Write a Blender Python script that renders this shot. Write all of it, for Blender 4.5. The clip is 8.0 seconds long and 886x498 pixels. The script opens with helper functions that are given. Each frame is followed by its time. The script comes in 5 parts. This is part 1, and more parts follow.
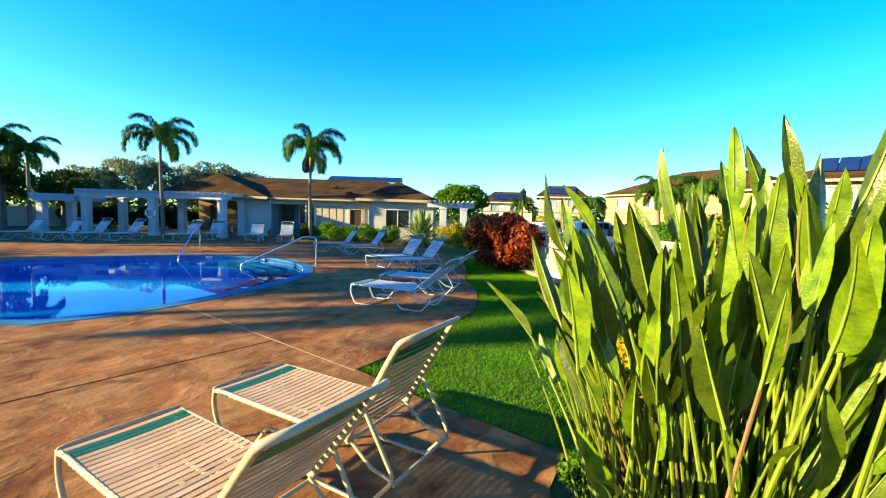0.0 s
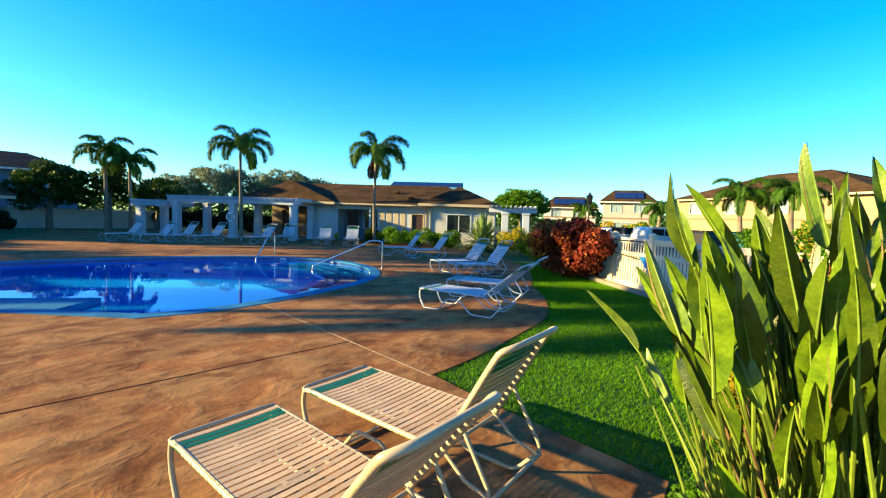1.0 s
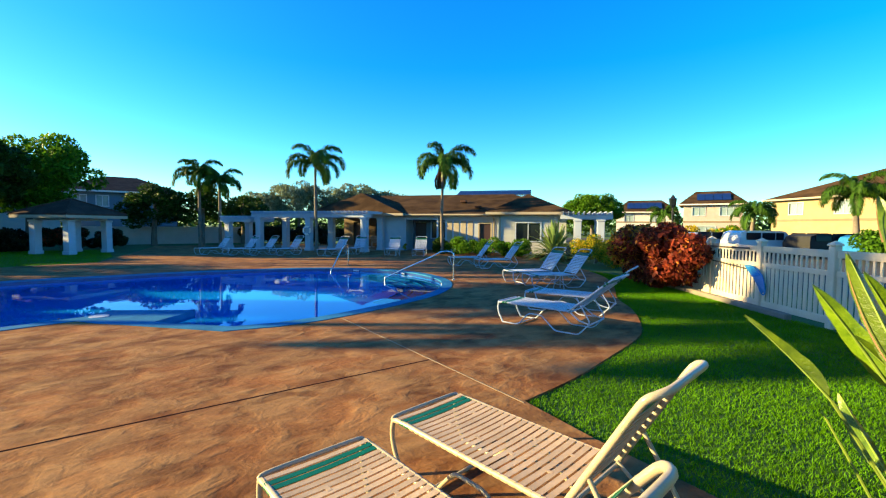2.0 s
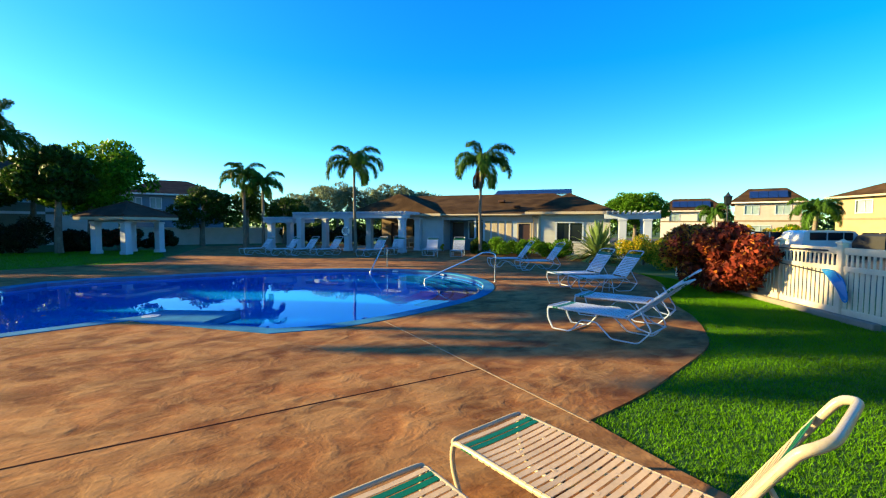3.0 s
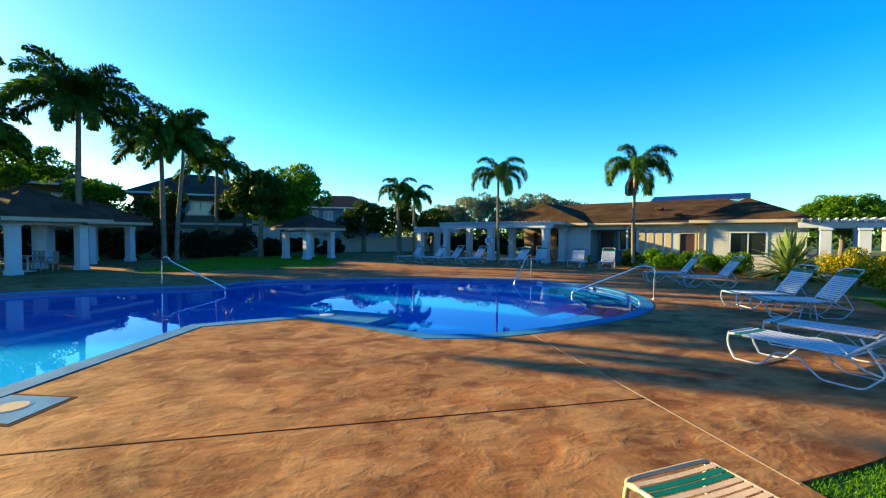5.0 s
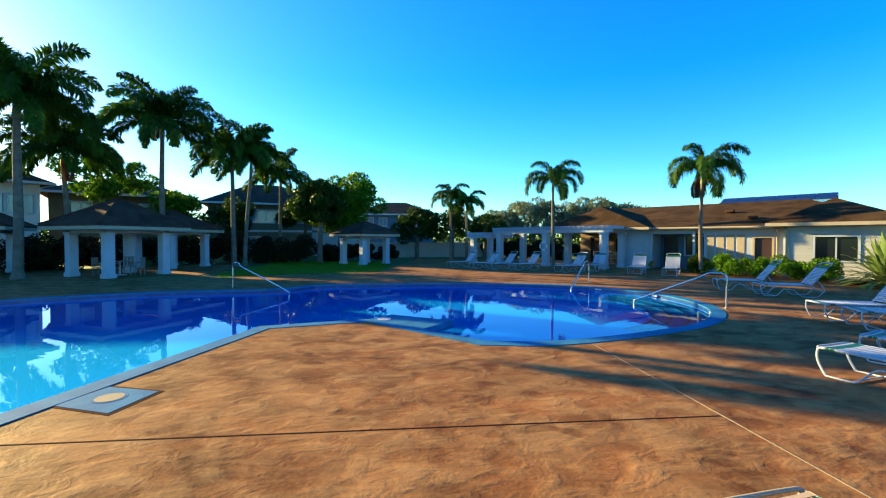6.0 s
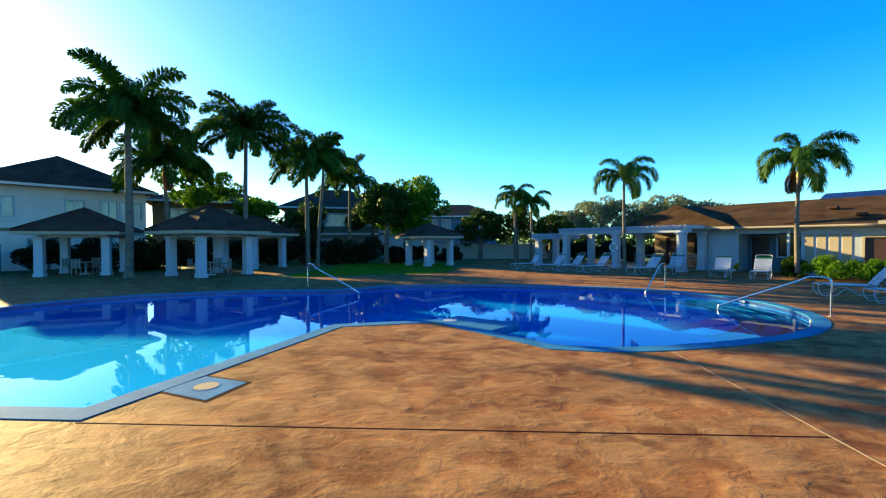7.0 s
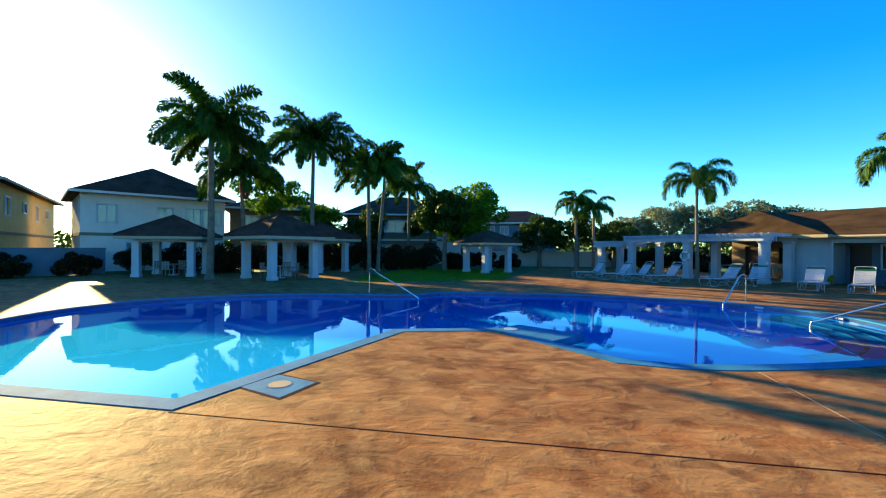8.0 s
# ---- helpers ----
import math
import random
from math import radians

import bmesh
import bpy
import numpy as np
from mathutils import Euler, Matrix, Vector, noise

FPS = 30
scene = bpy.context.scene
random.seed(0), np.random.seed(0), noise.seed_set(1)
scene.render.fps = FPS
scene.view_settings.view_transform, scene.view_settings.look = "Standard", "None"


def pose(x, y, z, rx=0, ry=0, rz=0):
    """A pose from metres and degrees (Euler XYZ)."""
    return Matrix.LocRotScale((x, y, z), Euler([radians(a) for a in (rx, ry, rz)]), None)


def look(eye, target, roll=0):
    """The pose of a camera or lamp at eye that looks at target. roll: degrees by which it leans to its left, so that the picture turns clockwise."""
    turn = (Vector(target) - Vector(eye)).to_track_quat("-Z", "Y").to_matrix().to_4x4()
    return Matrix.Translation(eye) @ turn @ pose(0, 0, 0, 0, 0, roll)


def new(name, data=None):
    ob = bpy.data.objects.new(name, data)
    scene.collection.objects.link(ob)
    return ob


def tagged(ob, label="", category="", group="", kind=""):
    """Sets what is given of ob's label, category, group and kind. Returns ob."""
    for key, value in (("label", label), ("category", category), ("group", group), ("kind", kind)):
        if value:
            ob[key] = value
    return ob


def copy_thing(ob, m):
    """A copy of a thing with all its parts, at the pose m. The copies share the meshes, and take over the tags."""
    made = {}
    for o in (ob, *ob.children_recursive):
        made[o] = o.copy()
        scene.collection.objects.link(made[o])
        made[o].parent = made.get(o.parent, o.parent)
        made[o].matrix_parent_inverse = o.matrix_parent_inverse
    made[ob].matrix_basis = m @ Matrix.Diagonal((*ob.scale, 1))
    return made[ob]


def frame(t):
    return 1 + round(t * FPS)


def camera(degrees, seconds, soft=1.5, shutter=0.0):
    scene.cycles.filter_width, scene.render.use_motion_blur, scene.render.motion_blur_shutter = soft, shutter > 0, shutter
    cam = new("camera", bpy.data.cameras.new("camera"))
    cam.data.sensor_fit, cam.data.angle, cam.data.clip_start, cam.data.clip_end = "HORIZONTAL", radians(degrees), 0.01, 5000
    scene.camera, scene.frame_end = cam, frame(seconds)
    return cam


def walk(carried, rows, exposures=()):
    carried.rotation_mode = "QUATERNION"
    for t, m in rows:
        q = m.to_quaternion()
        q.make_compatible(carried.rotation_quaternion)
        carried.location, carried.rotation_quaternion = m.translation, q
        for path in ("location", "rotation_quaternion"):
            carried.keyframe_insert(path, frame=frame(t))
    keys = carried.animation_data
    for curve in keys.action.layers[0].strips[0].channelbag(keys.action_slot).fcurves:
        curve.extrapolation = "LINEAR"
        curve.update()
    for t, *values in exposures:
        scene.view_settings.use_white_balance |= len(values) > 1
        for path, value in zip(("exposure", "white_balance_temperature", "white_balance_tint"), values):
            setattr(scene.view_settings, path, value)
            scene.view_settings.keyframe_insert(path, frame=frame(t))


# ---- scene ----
cam = camera(92.3, 8.0, soft=1.2)
PATH = [
    (0, (0.414, 0.186, 1.833), (-0.804, 1.764, 1.673), 1.7),
    (0.5, (0.281, 0.12, 1.822), (-1.018, 1.634, 1.678), 1.8),
    (1, (0.148, 0.106, 1.81), (-1.271, 1.508, 1.666), 1.9),
    (1.5, (-0.064, 0.145, 1.817), (-1.612, 1.406, 1.698), 1.0),
    (3, (-0.683, 0.194, 1.835), (-2.39, 1.23, 1.726), 0.3),
    (3.5, (-0.753, 0.11, 1.869), (-2.544, 0.995, 1.78), 0.2),
    (4, (-0.795, 0.106, 1.863), (-2.664, 0.812, 1.784), 0.5),
    (4.5, (-0.807, 0.094, 1.868), (-2.726, 0.65, 1.793), 0.5),
    (6, (-0.824, -0.01, 1.883), (-2.814, 0.183, 1.838), 0.1),
    (6.5, (-0.834, -0.04, 1.883), (-2.833, 0.004, 1.853), -0.1),
    (7, (-0.825, -0.085, 1.883), (-2.822, -0.186, 1.846), -0.2),
    (7.5, (-0.838, -0.143, 1.898), (-2.824, -0.377, 1.875), 0.2),
    (8, (-0.829, -0.184, 1.897), (-2.796, -0.548, 1.89), 0.3),
]
walk(cam, [(t, look(eye, target, roll)) for t, eye, target, roll in PATH],
     [(0, 2.34), (0.5, 2.24), (1, 2.17), (1.5, 2.12), (3, 2.10), (8, 2.10)])

# ---- world and sun ----
SUN_AZ, SUN_EL = radians(234.8), radians(13.9)     # the way to the sun, from +x towards +y
world = bpy.data.worlds.new("world")
scene.world = world
world.use_nodes = True
wn, wl = world.node_tree.nodes, world.node_tree.links
def sky_layer(air, dust, ozone, saturation, colour):
    """One clear-air or haze layer of the sky round the same sun."""
    tex, hs, mul = wn.new("ShaderNodeTexSky"), wn.new("ShaderNodeHueSaturation"), wn.new("ShaderNodeMixRGB")
    tex.sky_type = "NISHITA"
    tex.sun_disc = False
    tex.sun_elevation = SUN_EL
    tex.sun_rotation = radians(90) - SUN_AZ
    tex.air_density, tex.dust_density, tex.ozone_density = air, dust, ozone
    hs.inputs["Saturation"].default_value = saturation
    mul.blend_type = "MULTIPLY"
    mul.inputs[0].default_value = 1.0
    mul.inputs[2].default_value = (*colour, 1)
    wl.new(tex.outputs["Color"], hs.inputs["Color"])
    wl.new(hs.outputs["Color"], mul.inputs[1])
    return mul.outputs["Color"]


clear_air = sky_layer(1.0, 0.0, 2.5, 1.5, (0.62, 1.14, 1.42))
haze = sky_layer(0.0, 1.0, 0.0, 1.0, (0.22, 0.20, 0.10))
both = wn.new("ShaderNodeMixRGB")
both.blend_type = "ADD"
both.inputs[0].default_value = 1.0
wl.new(clear_air, both.inputs[1])
wl.new(haze, both.inputs[2])
wl.new(both.outputs["Color"], wn["Background"].inputs["Color"])
wn["Background"].inputs["Strength"].default_value = 0.067
sun_data = bpy.data.lights.new("sun", "SUN")
sun_data.energy, sun_data.angle, sun_data.color = 5.0, radians(0.6), (1.0, 0.76, 0.31)
sun = new("sun", sun_data)
sun.rotation_euler = Vector((-math.cos(SUN_AZ) * math.cos(SUN_EL), -math.sin(SUN_AZ) * math.cos(SUN_EL), -math.sin(SUN_EL))).to_track_quat("-Z", "Y").to_euler()
scene.view_settings.exposure = 2.10


# ---- materials ----
def mat(name, color, color2=None, rough=0.7, scale=3.0, fine=60.0, bump=0.2, metal=0.0, spec=0.4, vary=0.0, island=0.0, distort=0.6, transmit=0.0):
    """Two scales of noise between color and color2, fine relief; vary: by object, island: by loose piece."""
    m = bpy.data.materials.new(name)
    m.use_nodes = True
    n, l = m.node_tree.nodes, m.node_tree.links
    b = n["Principled BSDF"]
    b.inputs["Roughness"].default_value = rough
    b.inputs["Metallic"].default_value = metal
    b.inputs["Specular IOR Level"].default_value = spec
    color2 = color2 or tuple(c * 0.72 for c in color)
    co = n.new("ShaderNodeTexCoord")
    big, small = n.new("ShaderNodeTexNoise"), n.new("ShaderNodeTexNoise")
    for tex, s, d in ((big, scale, 6), (small, fine, 3)):
        tex.inputs["Scale"].default_value, tex.inputs["Detail"].default_value = s, d
        tex.inputs["Distortion"].default_value = distort
        l.new(co.outputs["Object"], tex.inputs["Vector"])
    add = n.new("ShaderNodeMath")
    add.operation = "MULTIPLY_ADD"
    add.inputs[1].default_value = 0.35
    l.new(small.outputs["Fac"], add.inputs[0])
    l.new(big.outputs["Fac"], add.inputs[2])
    ramp = n.new("ShaderNodeValToRGB")
    ramp.color_ramp.elements[0].position, ramp.color_ramp.elements[1].position = 0.45, 0.85
    ramp.color_ramp.elements[0].color, ramp.color_ramp.elements[1].color = (*color2, 1), (*color, 1)
    l.new(add.outputs[0], ramp.inputs["Fac"])
    out = ramp.outputs["Color"]
    for amount, kind, socket in ((vary, "ShaderNodeObjectInfo", "Random"), (island, "ShaderNodeNewGeometry", "Random Per Island")):
        if amount:
            info, mul, hs = n.new(kind), n.new("ShaderNodeMapRange"), n.new("ShaderNodeHueSaturation")
            mul.inputs["To Min"].default_value, mul.inputs["To Max"].default_value = 1 - amount, 1 + amount
            l.new(info.outputs[socket], mul.inputs["Value"])
            l.new(mul.outputs["Result"], hs.inputs["Value"])
            l.new(out, hs.inputs["Color"])
            out = hs.outputs["Color"]
    l.new(out, b.inputs["Base Color"])
    if bump:
        bp = n.new("ShaderNodeBump")
        bp.inputs["Strength"].default_value, bp.inputs["Distance"].default_value = bump, 0.01
        l.new(small.outputs["Fac"], bp.inputs["Height"])
        l.new(bp.outputs["Normal"], b.inputs["Normal"])
    if transmit:
        tr, mix = n.new("ShaderNodeBsdfTranslucent"), n.new("ShaderNodeMixShader")
        mix.inputs[0].default_value = transmit
        l.new(out, tr.inputs["Color"])
        l.new(b.outputs[0], mix.inputs[1])
        l.new(tr.outputs[0], mix.inputs[2])
        l.new(mix.outputs[0], n["Material Output"].inputs["Surface"])
    return m


def deck_material():
    m = bpy.data.materials.new("stained_concrete")
    m.use_nodes = True
    n, l = m.node_tree.nodes, m.node_tree.links
    b = n["Principled BSDF"]
    b.inputs["Roughness"].default_value = 0.7
    b.inputs["Specular IOR Level"].default_value = 0.04
    co = n.new("ShaderNodeTexCoord")

    def tex(s, d, w, stretch=(1, 1, 1)):
        mp = n.new("ShaderNodeMapping")
        mp.inputs["Scale"].default_value = stretch
        mp.inputs["Rotation"].default_value = (0, 0, -0.25)
        t = n.new("ShaderNodeTexNoise")
        t.inputs["Scale"].default_value, t.inputs["Detail"].default_value, t.inputs["Distortion"].default_value = s, d, w
        l.new(co.outputs["Object"], mp.inputs["Vector"])
        l.new(mp.outputs["Vector"], t.inputs["Vector"])
        return t
    wide, mid, grain = tex(0.40, 4, 0.5), tex(1.5, 9, 0.45, (1.15, 0.95, 1)), tex(26, 9, 0.2)
    r1 = n.new("ShaderNodeValToRGB")
    r1.color_ramp.elements[0].position, r1.color_ramp.elements[1].position = 0.36, 0.64
    r1.color_ramp.elements[0].color, r1.color_ramp.elements[1].color = (0.112, 0.046, 0.019, 1), (0.250, 0.108, 0.040, 1)
    l.new(mid.outputs["Fac"], r1.inputs["Fac"])
    r2 = n.new("ShaderNodeValToRGB")
    r2.color_ramp.elements[0].position, r2.color_ramp.elements[1].position = 0.35, 0.7
    r2.color_ramp.elements[0].color, r2.color_ramp.elements[1].color = (0.72, 0.66, 0.64, 1), (1.12, 1.08, 1.04, 1)
    l.new(wide.outputs["Fac"], r2.inputs["Fac"])
    mul = n.new("ShaderNodeMixRGB")
    mul.blend_type = "MULTIPLY"
    mul.inputs[0].default_value = 1
    l.new(r1.outputs[0], mul.inputs[1])
    l.new(r2.outputs[0], mul.inputs[2])
    r3 = n.new("ShaderNodeMapRange")
    r3.inputs["To Min"].default_value, r3.inputs["To Max"].default_value = 0.6, 1.4
    l.new(grain.outputs["Fac"], r3.inputs["Value"])
    hs = n.new("ShaderNodeHueSaturation")
    l.new(r3.outputs[0], hs.inputs["Value"])
    l.new(mul.outputs[0], hs.inputs["Color"])
    # raised trowel skins with crisp edges, at two sizes
    def skin(noise, lo, hi):
        r = n.new("ShaderNodeValToRGB")
        r.color_ramp.elements[0].position, r.color_ramp.elements[1].position = lo, hi
        l.new(noise.outputs["Fac"], r.inputs["Fac"])
        return r.outputs[0]

    def mul_add(a, k, c):
        q = n.new("ShaderNodeMath")
        q.operation = "MULTIPLY_ADD"
        q.inputs[1].default_value = k
        l.new(a, q.inputs[0])
        if isinstance(c, float):
            q.inputs[2].default_value = c
        else:
            l.new(c, q.inputs[2])
        return q.outputs[0]
    broad_skin = skin(tex(1.15, 4, 1.1, (1.3, 0.95, 1)), 0.42, 0.57)
    small_skin = skin(tex(2.4, 5, 1.0, (1.3, 0.9, 1)), 0.45, 0.60)
    stroke = skin(tex(3.6, 4, 0.8, (1.6, 0.85, 1)), 0.42, 0.66)
    pale = n.new("ShaderNodeMixRGB")
    pale.use_clamp = True
    pale.inputs[2].default_value = (0.39, 0.225, 0.094, 1)
    l.new(mul_add(broad_skin, 0.26, mul_add(small_skin, 0.24, mul_add(stroke, 0.14, -0.05))), pale.inputs[0])
    l.new(hs.outputs[0], pale.inputs[1])
    l.new(pale.outputs[0], b.inputs["Base Color"])
    height = mul_add(broad_skin, 0.45, mul_add(small_skin, 0.40, mul_add(stroke, 0.45, mul_add(grain.outputs["Fac"], 0.35, mid.outputs["Fac"]))))
    bp = n.new("ShaderNodeBump")
    bp.inputs["Strength"].default_value, bp.inputs["Distance"].default_value = 0.40, 0.022
    l.new(height, bp.inputs["Height"])
    l.new(bp.outputs[0], b.inputs["Normal"])
    return m


def water_material():
    m = bpy.data.materials.new("pool_water")
    m.use_nodes = True
    n, l = m.node_tree.nodes, m.node_tree.links
    n.remove(n["Principled BSDF"])
    clear, gloss, mix, fr = n.new("ShaderNodeBsdfRefraction"), n.new("ShaderNodeBsdfGlossy"), n.new("ShaderNodeMixShader"), n.new("ShaderNodeFresnel")
    clear.inputs["IOR"].default_value = fr.inputs["IOR"].default_value = 1.33
    clear.inputs["Roughness"].default_value = 0.0
    clear.inputs["Color"].default_value = (0.07, 0.86, 1.0, 1)
    gloss.inputs["Roughness"].default_value = 0.0
    gloss.inputs["Color"].default_value = (0.70, 0.90, 1.0, 1)
    co, t, bp = n.new("ShaderNodeTexCoord"), n.new("ShaderNodeTexNoise"), n.new("ShaderNodeBump")
    t.inputs["Scale"].default_value, t.inputs["Detail"].default_value = 2.2, 2
    l.new(co.outputs["Object"], t.inputs["Vector"])
    l.new(t.outputs["Fac"], bp.inputs["Height"])
    bp.inputs["Strength"].default_value, bp.inputs["Distance"].default_value = 0.06, 0.02
    for s in (clear, gloss, fr):
        l.new(bp.outputs[0], s.inputs["Normal"])
    l.new(fr.outputs[0], mix.inputs[0])
    l.new(clear.outputs[0], mix.inputs[1])
    l.new(gloss.outputs[0], mix.inputs[2])
    l.new(mix.outputs[0], n["Material Output"].inputs["Surface"])
    return m


DECK, WATER = deck_material(), water_material()
LAWN = mat("lawn_soil", (0.036, 0.096, 0.006), (0.018, 0.054, 0.0042), 0.9, 0.8, 40, 0.5)
BLADE = mat("grass_blade", (0.100, 0.265, 0.002), (0.052, 0.155, 0.0015), 0.7, 1.2, 30, 0, spec=0.08, island=0.3, transmit=0.35)
ASPHALT = mat("asphalt", (0.03724, 0.03724, 0.03829), (0.02394, 0.02394, 0.02499), 0.9, 0.7, 120, 0.4)
COPING = mat("coping", (0.030, 0.175, 0.33), (0.016, 0.11, 0.24), 0.85, 2.5, 40, 0.3, spec=0.05)
TILE_BAND = mat("waterline_tile", (0.0228, 0.0684, 0.228), (0.0152, 0.038, 0.152), 0.2, 3, 40, 0.1)
FLOOR_BLUE = bpy.data.materials.new("pool_floor_shade_ramp")
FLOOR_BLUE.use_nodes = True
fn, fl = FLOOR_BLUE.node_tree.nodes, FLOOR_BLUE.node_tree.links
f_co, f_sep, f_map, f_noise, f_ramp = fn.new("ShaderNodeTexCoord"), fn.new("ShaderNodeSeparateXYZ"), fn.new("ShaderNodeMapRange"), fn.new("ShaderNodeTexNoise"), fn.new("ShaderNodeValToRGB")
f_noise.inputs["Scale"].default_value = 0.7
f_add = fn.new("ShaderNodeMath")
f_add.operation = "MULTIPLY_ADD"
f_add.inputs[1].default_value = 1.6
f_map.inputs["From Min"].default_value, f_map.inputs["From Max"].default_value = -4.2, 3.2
# shade and deeper water at the round end are put into the floor colour
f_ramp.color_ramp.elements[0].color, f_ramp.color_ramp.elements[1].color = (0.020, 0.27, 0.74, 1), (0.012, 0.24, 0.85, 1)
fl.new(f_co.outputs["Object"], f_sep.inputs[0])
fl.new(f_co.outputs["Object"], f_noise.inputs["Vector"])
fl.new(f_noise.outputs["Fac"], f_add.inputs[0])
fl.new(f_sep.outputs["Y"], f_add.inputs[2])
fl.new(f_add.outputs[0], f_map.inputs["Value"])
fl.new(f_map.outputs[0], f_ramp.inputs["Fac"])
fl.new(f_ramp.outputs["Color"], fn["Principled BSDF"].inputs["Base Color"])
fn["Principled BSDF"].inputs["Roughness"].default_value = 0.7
PLASTER_LIGHT = mat("pool_step_plaster", (0.014, 0.13, 0.42), (0.01, 0.1, 0.36), 0.7, 0.6, 20, 0.1)
JOINT_DARK = mat("joint_dark", (0.045, 0.012, 0.010), None, 0.95, 3, 40, 0.2, spec=0.03)
JOINT_PALE = mat("joint_pale", (0.266, 0.1918, 0.1169), None, 0.8, 3, 40, 0.2)
WHITE = mat("white_paint", (0.37, 0.41, 0.48), (0.31, 0.35, 0.41), 0.55, 1.5, 40, 0.15)
CREAM = mat("cream_stucco", (0.3532, 0.2963, 0.2167), (0.2963, 0.2453, 0.177), 0.85, 1.2, 60, 0.4)
SIDING = mat("grey_white_siding", (0.3553, 0.3621, 0.3426), (0.2975, 0.3034, 0.2907), 0.7, 1.5, 50, 0.2, vary=0.05)
SHINGLE = mat("brown_shingle", (0.070, 0.042, 0.022), (0.026, 0.015, 0.009), 0.95, 0.9, 25, 0.8, spec=0.03)
SHINGLE_DARK = mat("dark_shingle", (0.085, 0.046, 0.034), (0.045, 0.024, 0.018), 0.9, 1.3, 25, 0.8, spec=0.05)
SOLAR = mat("solar_panel", (0.008, 0.022, 0.1), (0.006, 0.016, 0.07), 0.35, 1, 8, 0, spec=0.3)
WOOD_DARK = mat("dark_door_paint", (0.036, 0.013, 0.010), None, 0.5, 2, 30, 0.2)
GLASS_DARK = mat("dark_window_glass", (0.012, 0.016, 0.02), (0.008, 0.012, 0.016), 0.1, 1, 5, 0, spec=0.2)
# pale teal puts curtains and reflected sky into the pane colour
GLASS_HOUSE = mat("window_glass_sky_tint", (0.22, 0.28, 0.30), (0.15, 0.20, 0.22), 0.1, 1, 5, 0, spec=0.6)
TAUPE = mat("taupe_stucco", (0.60, 0.52, 0.49), (0.52, 0.45, 0.42), 0.9, 1, 50, 0.4)
TAN = mat("tan_stucco", (0.3, 0.225, 0.12), (0.258, 0.192, 0.099), 0.9, 1, 50, 0.4)
OFF_WHITE = mat("off_white_stucco", (0.46, 0.43, 0.42), (0.39, 0.365, 0.355), 0.85, 1.2, 60, 0.3)
PINK_BEIGE = mat("pink_beige_stucco", (0.36, 0.29, 0.27), (0.30, 0.24, 0.22), 0.85, 1.2, 60, 0.3)
OCHRE = mat("ochre_stucco", (0.66, 0.40, 0.13), (0.56, 0.33, 0.10), 0.9, 1, 50, 0.4)
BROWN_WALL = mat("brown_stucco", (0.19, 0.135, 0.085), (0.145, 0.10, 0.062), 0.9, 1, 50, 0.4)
BLUE_WALL = mat("blue_grey_siding", (0.09, 0.135, 0.189), (0.072, 0.108, 0.153), 0.8, 1, 50, 0.3)
FENCE = mat("pale_vinyl_fence", (0.56, 0.46, 0.34), (0.48, 0.39, 0.28), 0.5, 1.5, 30, 0.1, vary=0.05)
STEEL = mat("stainless_steel", (0.62, 0.62, 0.62), (0.5, 0.5, 0.5), 0.25, 8, 80, 0.05, metal=1.0)
FRAME = mat("cream_tube", (0.3828, 0.3168, 0.2112), (0.3036, 0.2442, 0.1518), 0.35, 6, 60, 0.1)
STRAP = mat("cream_vinyl_strap", (0.50, 0.35, 0.205), (0.38, 0.26, 0.145), 0.5, 5, 70, 0.15, vary=0.14)
STRAP_WHITE = mat("white_vinyl_strap", (0.42, 0.45, 0.52), (0.35, 0.38, 0.44), 0.5, 5, 70, 0.15, vary=0.08)
STRAP_GREEN = mat("green_vinyl_strap", (0.002, 0.105, 0.042), (0.0015, 0.08, 0.03), 0.4, 5, 70, 0.1, vary=0.1)
BARK = mat("palm_bark", (0.1596, 0.133, 0.1064), (0.0903, 0.06916, 0.0532), 0.9, 3, 25, 0.7)
CROWNSHAFT = mat("palm_crownshaft", (0.167, 0.198, 0.076), (0.114, 0.137, 0.0532), 0.6, 3, 20, 0.2)
FROND = mat("palm_frond", (0.045, 0.110, 0.008), (0.022, 0.058, 0.005), 0.55, 2, 20, 0.1, spec=0.12, vary=0.25, island=0.2, transmit=0.25)
FROND_DRY = mat("dry_frond", (0.1274, 0.05852, 0.0266), (0.0798, 0.03192, 0.01596), 0.8, 2, 20, 0.1, transmit=0.2)
PADDLE = mat("paddle_leaf", (0.088, 0.142, 0.004), (0.024, 0.056, 0.002), 0.36, 6, 45, 0.3, vary=0.6, transmit=0.05)
MIDRIB = mat("leaf_midrib", (0.15, 0.225, 0.03), None, 0.45, 5, 40, 0.1, vary=0.2)
STALK = mat("leaf_stalk", (0.125, 0.17, 0.014), (0.055, 0.095, 0.007), 0.5, 5, 40, 0.1, vary=0.35)
STALK_DRY = mat("dry_stalk", (0.1806, 0.1064, 0.04788), (0.1169, 0.06384, 0.0266), 0.8, 5, 40, 0.2, vary=0.25)
LEAF = mat("shrub_leaf", (0.027, 0.066, 0.0072), (0.015, 0.036, 0.0048), 0.5, 2, 20, 0, spec=0.1, island=0.4, transmit=0.3)
LEAF_BRIGHT = mat("bright_tree_leaf", (0.085, 0.20, 0.008), (0.04, 0.10, 0.005), 0.5, 2, 20, 0, spec=0.1, island=0.4, transmit=0.4)
SWORD = mat("sword_leaf", (0.15, 0.22, 0.06), (0.06, 0.11, 0.02), 0.5, 3, 30, 0.1, vary=0.45, transmit=0.25)
